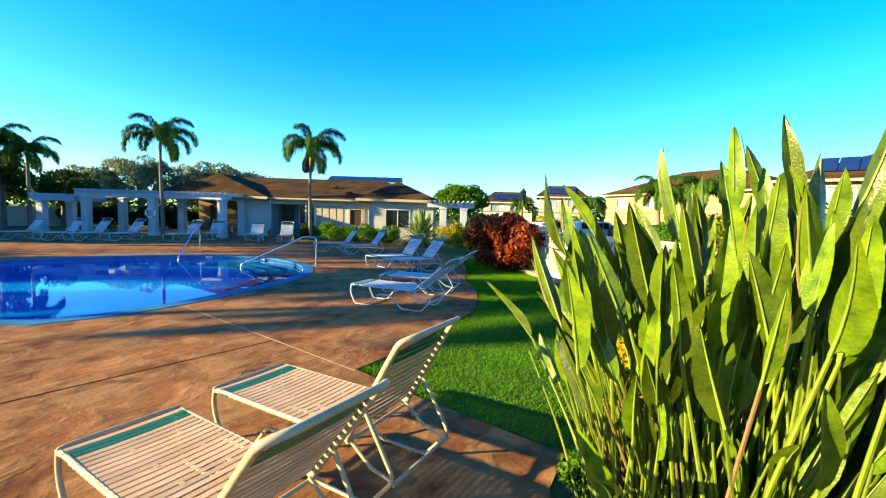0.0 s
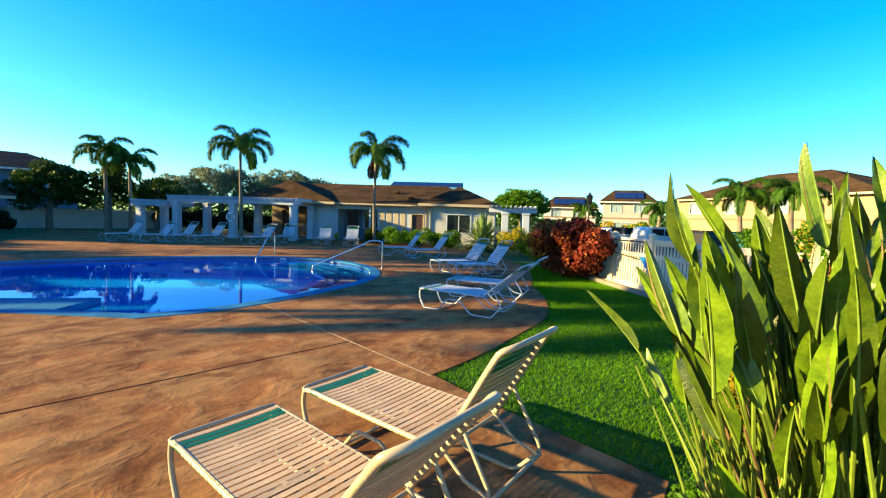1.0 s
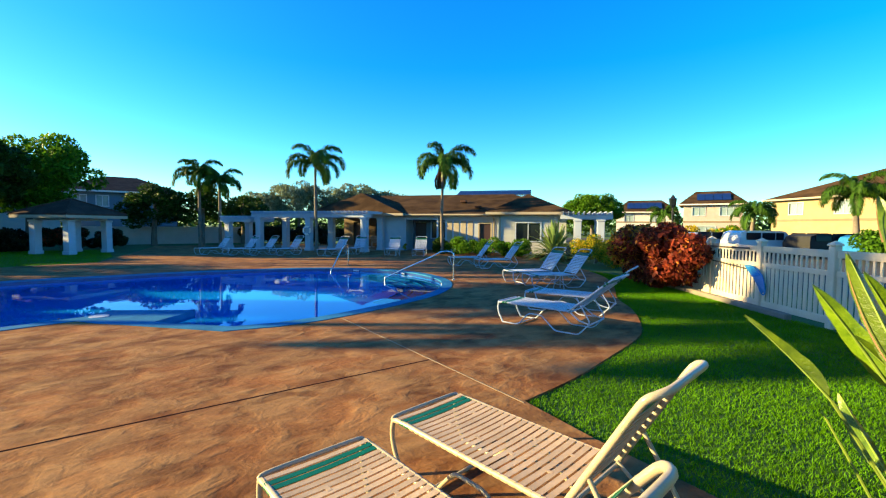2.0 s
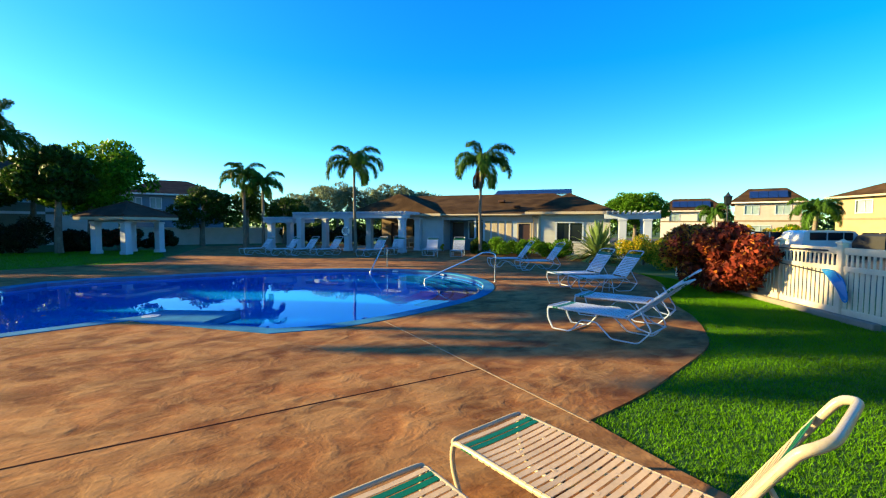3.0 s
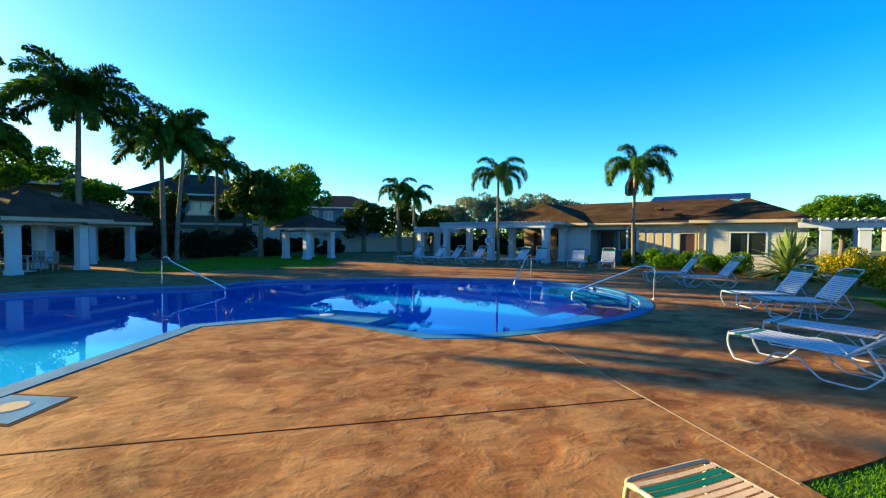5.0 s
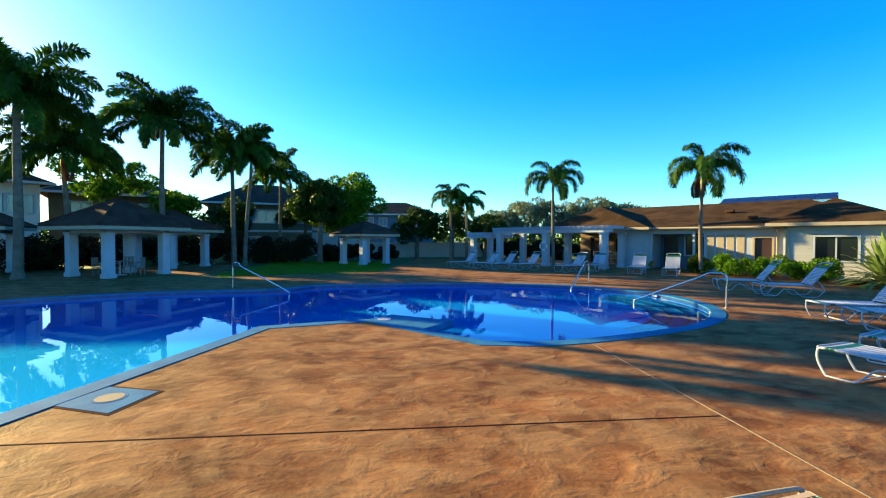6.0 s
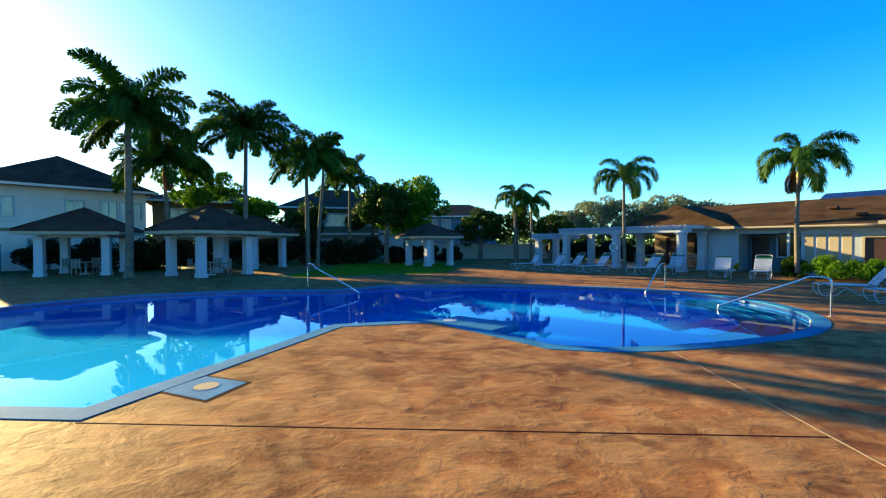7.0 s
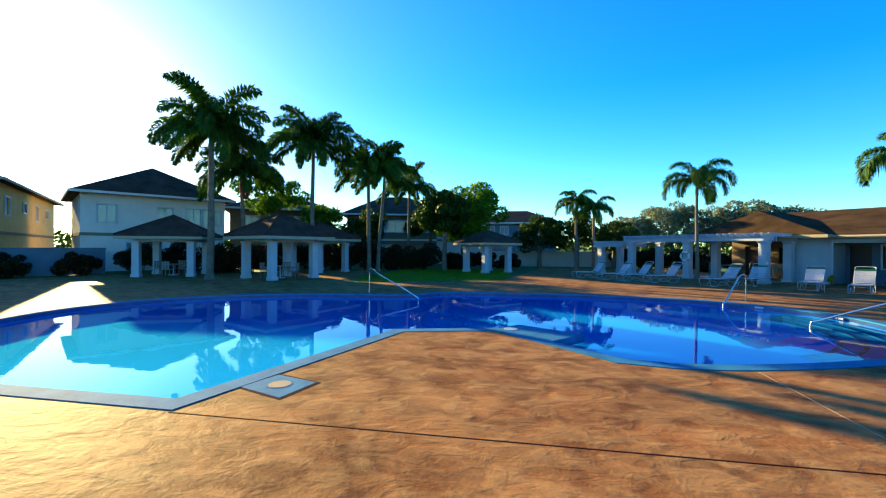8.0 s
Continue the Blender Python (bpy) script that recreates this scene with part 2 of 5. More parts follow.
LEAF_GREY = mat("grey_green_leaf", (0.19, 0.22, 0.125), (0.10, 0.13, 0.07), 0.6, 2, 20, 0, spec=0.1, island=0.4, transmit=0.25)
LEAF_RED = mat("red_shrub_leaf", (0.182, 0.0315, 0.014), (0.091, 0.014, 0.0084), 0.5, 2, 6, 0, spec=0.1, island=0.6, transmit=0.3)
LEAF_ORANGE = mat("orange_shrub_leaf", (0.58, 0.21, 0.03), (0.38, 0.09, 0.015), 0.5, 2, 6, 0, spec=0.1, island=0.4, transmit=0.35)
LEAF_YELLOW = mat("yellow_shrub_leaf", (0.40, 0.29, 0.012), (0.24, 0.20, 0.012), 0.5, 2, 6, 0, spec=0.1, island=0.4, transmit=0.3)
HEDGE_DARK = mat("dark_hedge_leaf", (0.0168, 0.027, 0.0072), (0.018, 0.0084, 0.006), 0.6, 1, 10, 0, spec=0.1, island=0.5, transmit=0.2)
CAR_WHITE = mat("car_white", (0.525, 0.525, 0.525), (0.49, 0.49, 0.49), 0.2, 1, 20, 0)
RUBBER = mat("rubber", (0.0152, 0.0152, 0.0152), None, 0.8, 5, 50, 0.2)
BLACK = mat("black_metal", (0.0152, 0.0152, 0.0167), None, 0.45, 5, 50, 0.1)
RING = mat("ring_buoy_vinyl", (0.70, 0.70, 0.68), (0.6, 0.6, 0.58), 0.5, 4, 40, 0.1)
BLUE_PLASTIC = mat("blue_plastic", (0.012, 0.16, 0.42), None, 0.4, 4, 40, 0.1)
KERB = mat("kerb_concrete", (0.195, 0.169, 0.1365), (0.143, 0.1235, 0.0975), 0.85, 2, 60, 0.3)
SOIL = mat("bed_soil", (0.03192, 0.02052, 0.01278), (0.01824, 0.0114, 0.00684), 0.95, 4, 60, 0.8)
TABLE = mat("table_top", (0.2, 0.19, 0.18), (0.14, 0.13, 0.125), 0.5, 4, 40, 0.1)


# ---- mesh helpers ----
class Build:
    """Gathers vertices and faces of one mesh."""

    def __init__(self):
        self.v, self.f = [], []

    def put(self, verts, faces):
        k = len(self.v)
        self.v += [tuple(p) for p in verts]
        self.f += [tuple(i + k for i in q) for q in faces]
        return self

    def box(self, c, s, rz=0.0, b=0.0):
        """A box of centre c and size s, with chamfered edges if b is given."""
        hx, hy, hz = (e / 2 for e in s)
        ca, sa = math.cos(rz), math.sin(rz)

        def w(x, y, z):
            return (c[0] + x * ca - y * sa, c[1] + x * sa + y * ca, c[2] + z)
        if not b:
            vs = [w(x, y, z) for z in (-hz, hz) for x, y in ((-hx, -hy), (hx, -hy), (hx, hy), (-hx, hy))]
            return self.put(vs, [(3, 2, 1, 0), (4, 5, 6, 7), (0, 1, 5, 4), (1, 2, 6, 5), (2, 3, 7, 6), (3, 0, 4, 7)])
        rings = []
        for z, i in ((-hz, b), (-hz + b, 0), (hz - b, 0), (hz, b)):
            x, y, e = hx - i, hy - i, b
            rings.append([w(*p, z) for p in ((-x + e, -y), (x - e, -y), (x, -y + e), (x, y - e), (x - e, y), (-x + e, y), (-x, y - e), (-x, -y + e))])
        fs = [tuple(range(7, -1, -1)), tuple(range(24, 32))]
        for r in range(3):
            for i in range(8):
                j = (i + 1) % 8
                fs.append((r * 8 + i, r * 8 + j, r * 8 + 8 + j, r * 8 + 8 + i))
        return self.put([p for r in rings for p in r], fs)

    def tube(self, pts, r, n=8, r2=None, caps=True):
        """A round tube along pts, of radius r (to r2 at the end)."""
        pts = [Vector(p) for p in pts]
        r2 = r if r2 is None else r2
        vs, side = [], None
        for i, p in enumerate(pts):
            d = (pts[min(i + 1, len(pts) - 1)] - pts[max(i - 1, 0)]).normalized()
            if side is None:
                side = d.cross(Vector((0, 0, 1)) if abs(d.z) < 0.9 else Vector((1, 0, 0))).normalized()
            side = (side - d * side.dot(d)).normalized()
            up = d.cross(side)
            k = r + (r2 - r) * i / max(1, len(pts) - 1)
            vs += [p + (side * math.cos(a) + up * math.sin(a)) * k for a in (2 * math.pi * j / n for j in range(n))]
        fs = [(i * n + j, i * n + (j + 1) % n, i * n + n + (j + 1) % n, i * n + n + j) for i in range(len(pts) - 1) for j in range(n)]
        if caps:
            fs += [tuple(range(n - 1, -1, -1)), tuple(range(len(vs) - n, len(vs)))]
        return self.put(vs, fs)

    def prism(self, poly, z0, z1):
        """An upright prism over a plain polygon."""
        n = len(poly)
        vs = [(x, y, z0) for x, y in poly] + [(x, y, z1) for x, y in poly]
        return self.put(vs, [tuple(range(n - 1, -1, -1)), tuple(range(n, 2 * n))] + [(i, (i + 1) % n, n + (i + 1) % n, n + i) for i in range(n)])

    def mesh(self, name, material, smooth=False):
        me = bpy.data.meshes.new(name)
        me.from_pydata(self.v, [], self.f)
        me.materials.append(material)
        if smooth:
            me.polygons.foreach_set("use_smooth", [True] * len(me.polygons))
            me.set_sharp_from_angle(angle=radians(40))
        me.update()
        return me


def part(name, b, material, parent=None, label="", smooth=False, m=None):
    """Links a Build (or a mesh) as one mesh object under parent."""
    data = b.mesh(name, material, smooth) if isinstance(b, Build) else b
    ob = new(name, data)
    if parent:
        ob.parent = parent
    if m is not None:
        ob.matrix_basis = m
    if label:
        ob["label"] = label
    return ob


def thing(name, m, label, category, group="", kind=""):
    """An Empty at a thing's base."""
    ob = new(name)
    ob.empty_display_size = 0.2
    ob.matrix_basis = m
    return tagged(ob, label, category, group, kind)


def single(name, b, material, label, category, group="", kind="", smooth=False, m=None):
    ob = part(name, b, material, None, "", smooth, m)
    return tagged(ob, label, category, group, kind)


def smooth_loop(pts, n=6, closed=True):
    """A Catmull-Rom curve through plan points."""
    out, k = [], len(pts)
    for i in range(k if closed else k - 1):
        g = [Vector(pts[(i + j) % k] if closed else pts[min(max(i + j, 0), k - 1)]) for j in (-1, 0, 1, 2)]
        for s in range(n):
            t = s / n
            out.append(0.5 * (2 * g[1] + (g[2] - g[0]) * t + (2 * g[0] - 5 * g[1] + 4 * g[2] - g[3]) * t * t + (3 * g[1] - g[0] - 3 * g[2] + g[3]) * t ** 3))
    return [(p.x, p.y) for p in out] + ([] if closed else [tuple(pts[-1])])


def inset(poly, d):
    """A counter-clockwise plan polygon moved inwards by d."""
    out, k = [], len(poly)
    for i in range(k):
        a, b, c = (Vector(poly[(i + j) % k]) for j in (-1, 0, 1))
        e, f = (b - a).normalized(), (c - b).normalized()
        n1, n2 = Vector((-e.y, e.x)), Vector((-f.y, f.x))
        n = n1 + n2
        n /= max(0.35, n.length_squared / 2)
        out.append((b.x + n.x * d, b.y + n.y * d))
    return out


def sheet(name, outer, holes, z, material, depth=0.0):
    """A flat sheet with holes; depth adds its edge downwards."""
    bm = bmesh.new()
    edges = []
    for loop in (outer, *holes):
        vs = [bm.verts.new((x, y, z)) for x, y in loop]
        edges += [bm.edges.new((vs[i], vs[(i + 1) % len(vs)])) for i in range(len(vs))]
    bmesh.ops.triangle_fill(bm, use_beauty=True, use_dissolve=False, edges=edges, normal=(0, 0, 1))
    if depth:
        rim = [e for e in bm.edges if e.is_boundary]
        ext = bmesh.ops.extrude_edge_only(bm, edges=rim)
        bmesh.ops.translate(bm, vec=(0, 0, -depth), verts=[g for g in ext["geom"] if isinstance(g, bmesh.types.BMVert)])
    bmesh.ops.recalc_face_normals(bm, faces=bm.faces)
    if sum(f.normal.z * f.calc_area() for f in bm.faces) < 0:
        bmesh.ops.reverse_faces(bm, faces=bm.faces)
    me = bpy.data.meshes.new(name)
    bm.to_mesh(me)
    bm.free()
    me.materials.append(material)
    return new(name, me)


# ---- ground, deck and pool ----
rng = random.Random(7)
POOL = [(-5.1, -9.2), (-5.09, -6.65), (-5.08, -4.14), (-10.03, -2.79), (-10.55, -0.95)] + smooth_loop([(-10.6, -0.75), (-10.2, -0.45)], 3, False) + [(-8.26, 1.36)] + smooth_loop(
    [(-8.1, 2.2), (-8.2, 3.3), (-8.75, 5.1), (-9.6, 6.9), (-11.0, 8.3), (-12.85, 9.05), (-15.0, 9.0), (-17.0, 7.8), (-18.3, 5.8), (-18.9, 3.2), (-19.1, 1.2), (-19.0, -0.2)], 6, False) + [
    (-19.0, -2.6), (-18.6, -3.7), (-17.7, -4.4)] + smooth_loop([(-17.3, -5.2), (-17.0, -8.0), (-16.4, -10.0), (-15.0, -12.3), (-12.8, -13.7), (-10.5, -13.9), (-8.0, -13.0), (-6.0, -11.4)], 5, False)
INNER = inset(POOL, 0.30)
EDGE = smooth_loop([(-3.33, 3.44), (-3.45, 4.4), (-3.68, 5.45), (-4.08, 7.0), (-4.65, 8.05), (-5.5, 9.2), (-6.5, 10.25), (-7.9, 12.3), (-9.5, 14.2), (-12.0, 16.2), (-15.0, 18.2)], 4, False)
DECK_OUT = [(12, -34), (12, 1.3), (1.5, 1.35), (0.5, 1.6), (-0.1, 1.95), (-0.45, 2.35), (-0.66, 2.85), (-0.75, 3.32), (-1.4, 3.33), (-2.4, 3.35)] + EDGE + [
    (-19, 20), (-19, 23), (-34, 17), (-42, 14), (-42, 1.5), (-29, -0.6), (-25.6, -1.2), (-24.6, -4.5), (-22.5, -9.0), (-24.0, -10.5), (-33, -11.0), (-33, -18), (-26, -19.5), (-27, -26), (-22, -27.5), (-12, -30)]
tagged(sheet("ground", [(-900, -900), (900, -900), (900, 900), (-900, 900)], [inset(POOL, 0.1)], -0.03, LAWN), "flat ground with mown green grass round the pool deck", "ground", kind="structure")
tagged(sheet("pavement", DECK_OUT, [POOL], 0.0, DECK, 0.08), "brown stained and trowelled concrete pool deck", "pavement", kind="structure")
tagged(sheet("road", [(-90, 30), (-14, 23), (-8, 19), (4, 10.5), (60, -20), (120, 40), (40, 60), (-16, 50), (-30, 62), (-90, 60)], [], -0.012, ASPHALT, 0.01), "grey asphalt car park and street behind the fence", "road", kind="structure")

pool = thing("swimming_pool", pose(0, 0, 0), "free-form swimming pool with pale blue plaster and still clear water", "pool")
cop = sheet("coping", POOL, [inset(POOL, 0.32)], 0.012, COPING, 0.035)
cop.parent = pool
cop["label"] = "pale blue-grey concrete pool coping"
k = len(INNER)
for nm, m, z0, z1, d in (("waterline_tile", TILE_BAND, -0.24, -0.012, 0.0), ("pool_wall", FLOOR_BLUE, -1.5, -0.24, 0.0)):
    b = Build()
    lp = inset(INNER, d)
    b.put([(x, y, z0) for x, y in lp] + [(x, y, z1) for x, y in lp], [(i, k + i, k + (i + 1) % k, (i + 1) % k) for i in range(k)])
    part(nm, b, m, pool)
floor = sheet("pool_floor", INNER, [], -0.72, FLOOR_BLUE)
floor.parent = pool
water = sheet("water", INNER, [], -0.11, WATER)
water.parent = pool
water.visible_shadow = False
water["label"] = "still clear blue pool water"
# flush pad at the inner corner and curved steps at the round end
part("corner_pad", Build().prism([(-10.72, -0.86), (-11.5, -0.25), (-10.57, 1.17), (-9.62, 0.33), (-10.25, -0.3)], -0.35, 0.007), COPING, pool, "blue concrete pad in the pool corner")
for i in range(3):
    arc = [(-13.5 + (4.55 - 0.42 * i) * math.cos(a), 4.2 + (4.3 - 0.42 * i) * math.sin(a)) for a in (radians(q) for q in range(20, 121, 5))]
    arc2 = [(-13.5 + (4.13 - 0.42 * i) * math.cos(a), 4.2 + (3.88 - 0.42 * i) * math.sin(a)) for a in (radians(q) for q in range(120, 19, -5))]
    part("pool_step", Build().prism(arc + arc2, -1.34, -0.32 - 0.14 * i), PLASTER_LIGHT, pool)
    nose = [(-13.5 + (4.15 - 0.42 * i) * math.cos(a), 4.2 + (3.90 - 0.42 * i) * math.sin(a), -0.31 - 0.14 * i) for a in (radians(q) for q in range(20, 121, 5))]
    part("step_edge", Build().tube(nose, 0.035, 6), TILE_BAND, pool, "dark blue tile edge of the step")
pad = Build().prism([(-5.97, -3.92), (-5.69, -3.16), (-6.34, -2.99), (-6.56, -3.70)], -0.02, 0.008)
sk = single("skimmer_pad", pad, COPING, "grey concrete skimmer pad let into the deck", "skimmer")
part("joint", Build().prism([(-5.95, -3.98), (-5.63, -3.12), (-6.36, -2.93), (-6.61, -3.70)], -0.02, 0.004), JOINT_DARK, sk, "dark joint round the pad")
part("lid", Build().tube([(-6.16, -3.44, 0.006), (-6.16, -3.44, 0.014)], 0.15, 20), KERB, sk, "round pale plastic lid")
part("lid_rim", Build().tube([(-6.16, -3.44, 0.006), (-6.16, -3.44, 0.011)], 0.18, 20), COPING, sk)
sk2 = single("skimmer_cover", Build().tube([(-10.86, -0.42, 0.006), (-10.86, -0.42, 0.018)], 0.16, 20), WHITE, "round white skimmer lid on the pool corner pad", "skimmer")
for nm, m, a, c, w in (("control_joint", JOINT_DARK, (-5.03, -4.14), (-5.03, 3.38), 0.016), ("control_joint", JOINT_PALE, (-8.18, 3.43), (-3.30, 3.40), 0.018), ("control_joint", JOINT_DARK, (-5.03, -30), (-5.10, -9.3), 0.016)):
    L = math.hypot(c[0] - a[0], c[1] - a[1])
    b = Build().box(((a[0] + c[0]) / 2, (a[1] + c[1]) / 2, 0.0), (L, w, 0.008), math.atan2(c[1] - a[1], c[0] - a[0]))
    single(nm, b, m, "thin filled joint line in the concrete deck", "joint", kind="structure")


leaf_me = Build().put([(-0.09, 0, 0.004), (-0.02, -0.035, 0.012), (0.09, 0, 0.008), (-0.02, 0.035, 0.016), (-0.02, 0, 0.002)], [(0, 1, 4), (1, 2, 4), (2, 3, 4), (3, 0, 4)]).mesh("fallen_leaf", JOINT_PALE)
lg = random.Random(31)
for i in range(22):
    tagged(part("fallen_leaf", leaf_me, None, m=pose(lg.uniform(-16.0, -10.8), lg.uniform(-9.5, -1.0) if i < 15 else lg.uniform(0, 5), -0.108, 0, 0, lg.uniform(0, 360)) @ Matrix.Diagonal((*[lg.uniform(0.5, 1.2)] * 3, 1))), "small pale fallen leaf floating on the pool water", "leaf", "leaves on the pool")
# white strips drawn in place of sun glints along the far inner wall
for x, y, rz in ((-16.72, 7.62, 35), (-14.75, 8.70, 3), (-11.35, 8.14, -33)):
    part("depth_marker", Build().box((x, y, -0.06), (0.26, 0.03, 0.06), radians(rz), 0.004), STRAP_WHITE, pool, "white strip standing in for a sunlit spot on the pool wall")


def rail(name, pts, r, label):
    ob = single(name, Build().tube(pts, r, 10), STEEL, label, "handrail", smooth=True)
    return ob


def bend(pts, n=8):
    """Rounds a path of 3D points."""
    out, k = [], len(pts)
    for i in range(k - 1):
        g = [Vector(pts[min(max(i + j, 0), k - 1)]) for j in (-1, 0, 1, 2)]
        for s in range(n):
            t = s / n
            out.append(0.5 * (2 * g[1] + (g[2] - g[0]) * t + (2 * g[0] - 5 * g[1] + 4 * g[2] - g[3]) * t * t + (3 * g[1] - g[0] - 3 * g[2] + g[3]) * t ** 3))
    return out + [Vector(pts[-1])]


def handrail(top, foot, h):
    """A stair rail: post on the deck at top, sloping down to foot in the water."""
    a, b = Vector((*top, 0)), Vector((*foot, 0))
    d = (b - a).normalized()
    pts = [a + Vector((0, 0, -0.03)), a + Vector((0, 0, h * 0.5)), a + Vector((0, 0, h * 0.88)), a + d * 0.10 + Vector((0, 0, h)), a + d * 0.42 + Vector((0, 0, h)),
           a + d * 0.75 + Vector((0, 0, h * 0.82)), b - d * 0.25 + Vector((0, 0, 0.12)), b + Vector((0, 0, -0.12)), b + Vector((0, 0, -1.3))]
    ob = rail("handrail", bend(pts), 0.024, "polished steel pool handrail bent over the steps")
    part("escutcheon", Build().tube([a + Vector((0, 0, 0.0)), a + Vector((0, 0, 0.025))], 0.06, 14), STEEL, ob)
    return ob


handrail((-11.65, 8.85), (-13.35, 7.15), 0.95)
handrail((-18.3, 7.95), (-16.9, 6.6), 0.95)
handrail((-18.2, -6.6), (-16.0, -3.9), 0.95)

# ---- clubhouse, in its own axes: x along the front, y to the back ----
CLUB = pose(-26.8, 12.86, 0, 0, 0, 38)


def wall_part(parent, x0, x1, y, z0, z1, holes, material, label="", th=0.2):
    """One wall along x as a single mesh, its openings (x0, x1, z0, z1) cut through."""
    bm = bmesh.new()
    edges = []
    for a, c, lo, hi in [(x0, x1, z0, z1), *holes]:
        vs = [bm.verts.new((px, y, pz)) for px, pz in ((a, lo), (c, lo), (c, hi), (a, hi))]
        edges += [bm.edges.new((vs[i], vs[(i + 1) % 4])) for i in range(4)]
    bmesh.ops.triangle_fill(bm, use_beauty=True, use_dissolve=False, edges=edges, normal=(0, -1, 0))
    ext = bmesh.ops.extrude_face_region(bm, geom=list(bm.faces), use_keep_orig=True)
    bmesh.ops.translate(bm, vec=(0, th, 0), verts=[e for e in ext["geom"] if isinstance(e, bmesh.types.BMVert)])
    bmesh.ops.recalc_face_normals(bm, faces=bm.faces)
    me = bpy.data.meshes.new("wall")
    bm.to_mesh(me)
    bm.free()
    me.materials.append(material)
    return part("wall", me, None, parent, label)


def hip(b, x0, x1, y0, y1, ze, zr, ridge, th=0.14):
    """A hip roof over a rectangle; ridge: its two ends (x, y)."""
    (ax, ay), (cx, cy) = ridge
    vs = [(x0, y0, ze), (x1, y0, ze), (x1, y1, ze), (x0, y1, ze), (ax, ay, zr), (cx, cy, zr), (x0, y0, ze - th), (x1, y0, ze - th), (x1, y1, ze - th), (x0, y1, ze - th)]
    if abs(cx - ax) >= abs(cy - ay):
        tops = [(0, 1, 5, 4), (1, 2, 5), (2, 3, 4, 5), (3, 0, 4)]
    else:
        tops = [(0, 1, 4), (1, 2, 5, 4), (2, 3, 5), (3, 0, 4, 5)]
    return b.put(vs, tops + [(9, 8, 7, 6), (0, 6, 7, 1), (1, 7, 8, 2), (2, 8, 9, 3), (3, 9, 6, 0)])


def rim(b, x0, x1, y0, y1, z, h, w=0.06):
    """Fascia boards round a rectangle."""
    b.box(((x0 + x1) / 2, y0 - w / 2, z), (x1 - x0 + 2 * w, w, h)).box(((x0 + x1) / 2, y1 + w / 2, z), (x1 - x0 + 2 * w, w, h))
    return b.box((x0 - w / 2, (y0 + y1) / 2, z), (w, y1 - y0, h)).box((x1 + w / 2, (y0 + y1) / 2, z), (w, y1 - y0, h))


club = thing("clubhouse", CLUB, "single-storey clubhouse with white walls and brown shingle hip roofs", "building")
# the recess wall has its shade put into a blue-grey colour
for x0, x1, y, z0, z1, holes in ((0.2, 1.75, 2.9, 0, 2.6, []), (1.75, 4.8, 4.6, 0, 2.6, [(1.95, 2.85, 0.02, 2.1), (3.3, 4.4, 0.9, 2.1)]), (1.75, 4.8, 2.9, 2.25, 2.6, []), (4.8, 8.8, 2.9, 0, 2.6, [(7.3, 8.08, 0.02, 2.0)])):
    wall_part(club, x0, x1, y, z0, z1, holes, BLUE_WALL if y > 4 else WHITE, "recess wall coloured blue-grey for its shade" if y > 4 else "white painted wall of the main range")
for c, s in (((1.65, 3.75, 1.3), (0.2, 1.68, 2.6)), ((4.9, 3.95, 1.3), (0.2, 1.68, 2.6)), ((0.1, 7.0, 1.3), (0.2, 8.2, 2.6)), ((4.6, 14.0, 1.3), (8.6, 0.2, 2.6))):
    part("wall", Build().box(c, s), WHITE, club)
wall_part(club, 8.9, 13.1, 1.4, 0, 2.6, [(10.0, 11.5, 0.90, 2.05)], CREAM, "cream wall of the end wing")
part("wall", Build().box((8.98, 2.25, 1.3), (0.16, 1.28, 2.6)), CREAM, club)
part("wall", Build().box((13.0, 7.8, 1.3), (0.2, 12.4, 2.6)), CREAM, club)
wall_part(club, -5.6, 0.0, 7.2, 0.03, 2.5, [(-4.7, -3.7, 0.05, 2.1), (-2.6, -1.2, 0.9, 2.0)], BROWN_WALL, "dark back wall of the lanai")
part("door", Build().box((-4.2, 7.32, 1.07), (0.98, 0.05, 2.04), 0, 0.01), WOOD_DARK, club, "dark lanai door")
part("pane", Build().box((-1.9, 7.32, 1.45), (1.38, 0.02, 1.08)), GLASS_DARK, club)
part("roof", hip(Build(), -5.0, 13.3, 2.4, 14.6, 2.68, 4.40, ((-2.3, 8.0), (9.0, 8.0))), SHINGLE, club, "brown shingle main roof")
part("roof", hip(Build(), -5.9, 1.9, 2.0, 9.0, 2.72, 4.38, ((-2.6, 4.6), (-2.6, 9.0))), SHINGLE, club, "brown shingle hip over the lanai")
part("roof", hip(Build(), 8.15, 13.45, 0.85, 8.0, 2.76, 4.10, ((10.5, 4.0), (10.5, 8.0))), SHINGLE, club, "brown shingle hip over the end wing")
for q in ((-5.0, 13.3, 2.4, 14.6, 2.58), (-5.9, 1.9, 2.0, 9.0, 2.62), (8.15, 13.45, 0.85, 8.0, 2.66)):
    part("fascia", rim(Build(), *q, 0.16), CREAM, club)
part("gutter", Build().tube([(2.0, 2.3, 2.60), (8.1, 2.3, 2.60)], 0.06, 8), CREAM, club)
part("floor_slab", Build().box((-2.6, 5.6, 0.015), (9.0, 8.0, 0.04)), JOINT_PALE, club)
part("soffit", Build().box((-2.0, 5.5, 2.50), (7.6, 6.8, 0.04)), CREAM, club)
part("soffit", Build().box((4.9, 2.72, 2.50), (6.0, 0.5, 0.03)), CREAM, club)
part("soffit", Build().box((10.8, 1.15, 2.58), (5.2, 0.5, 0.03)), CREAM, club)
d = part("door", Build().box((7.69, 2.98, 1.01), (0.77, 0.05, 1.98), 0, 0.01), WOOD_DARK, club, "dark brown door")
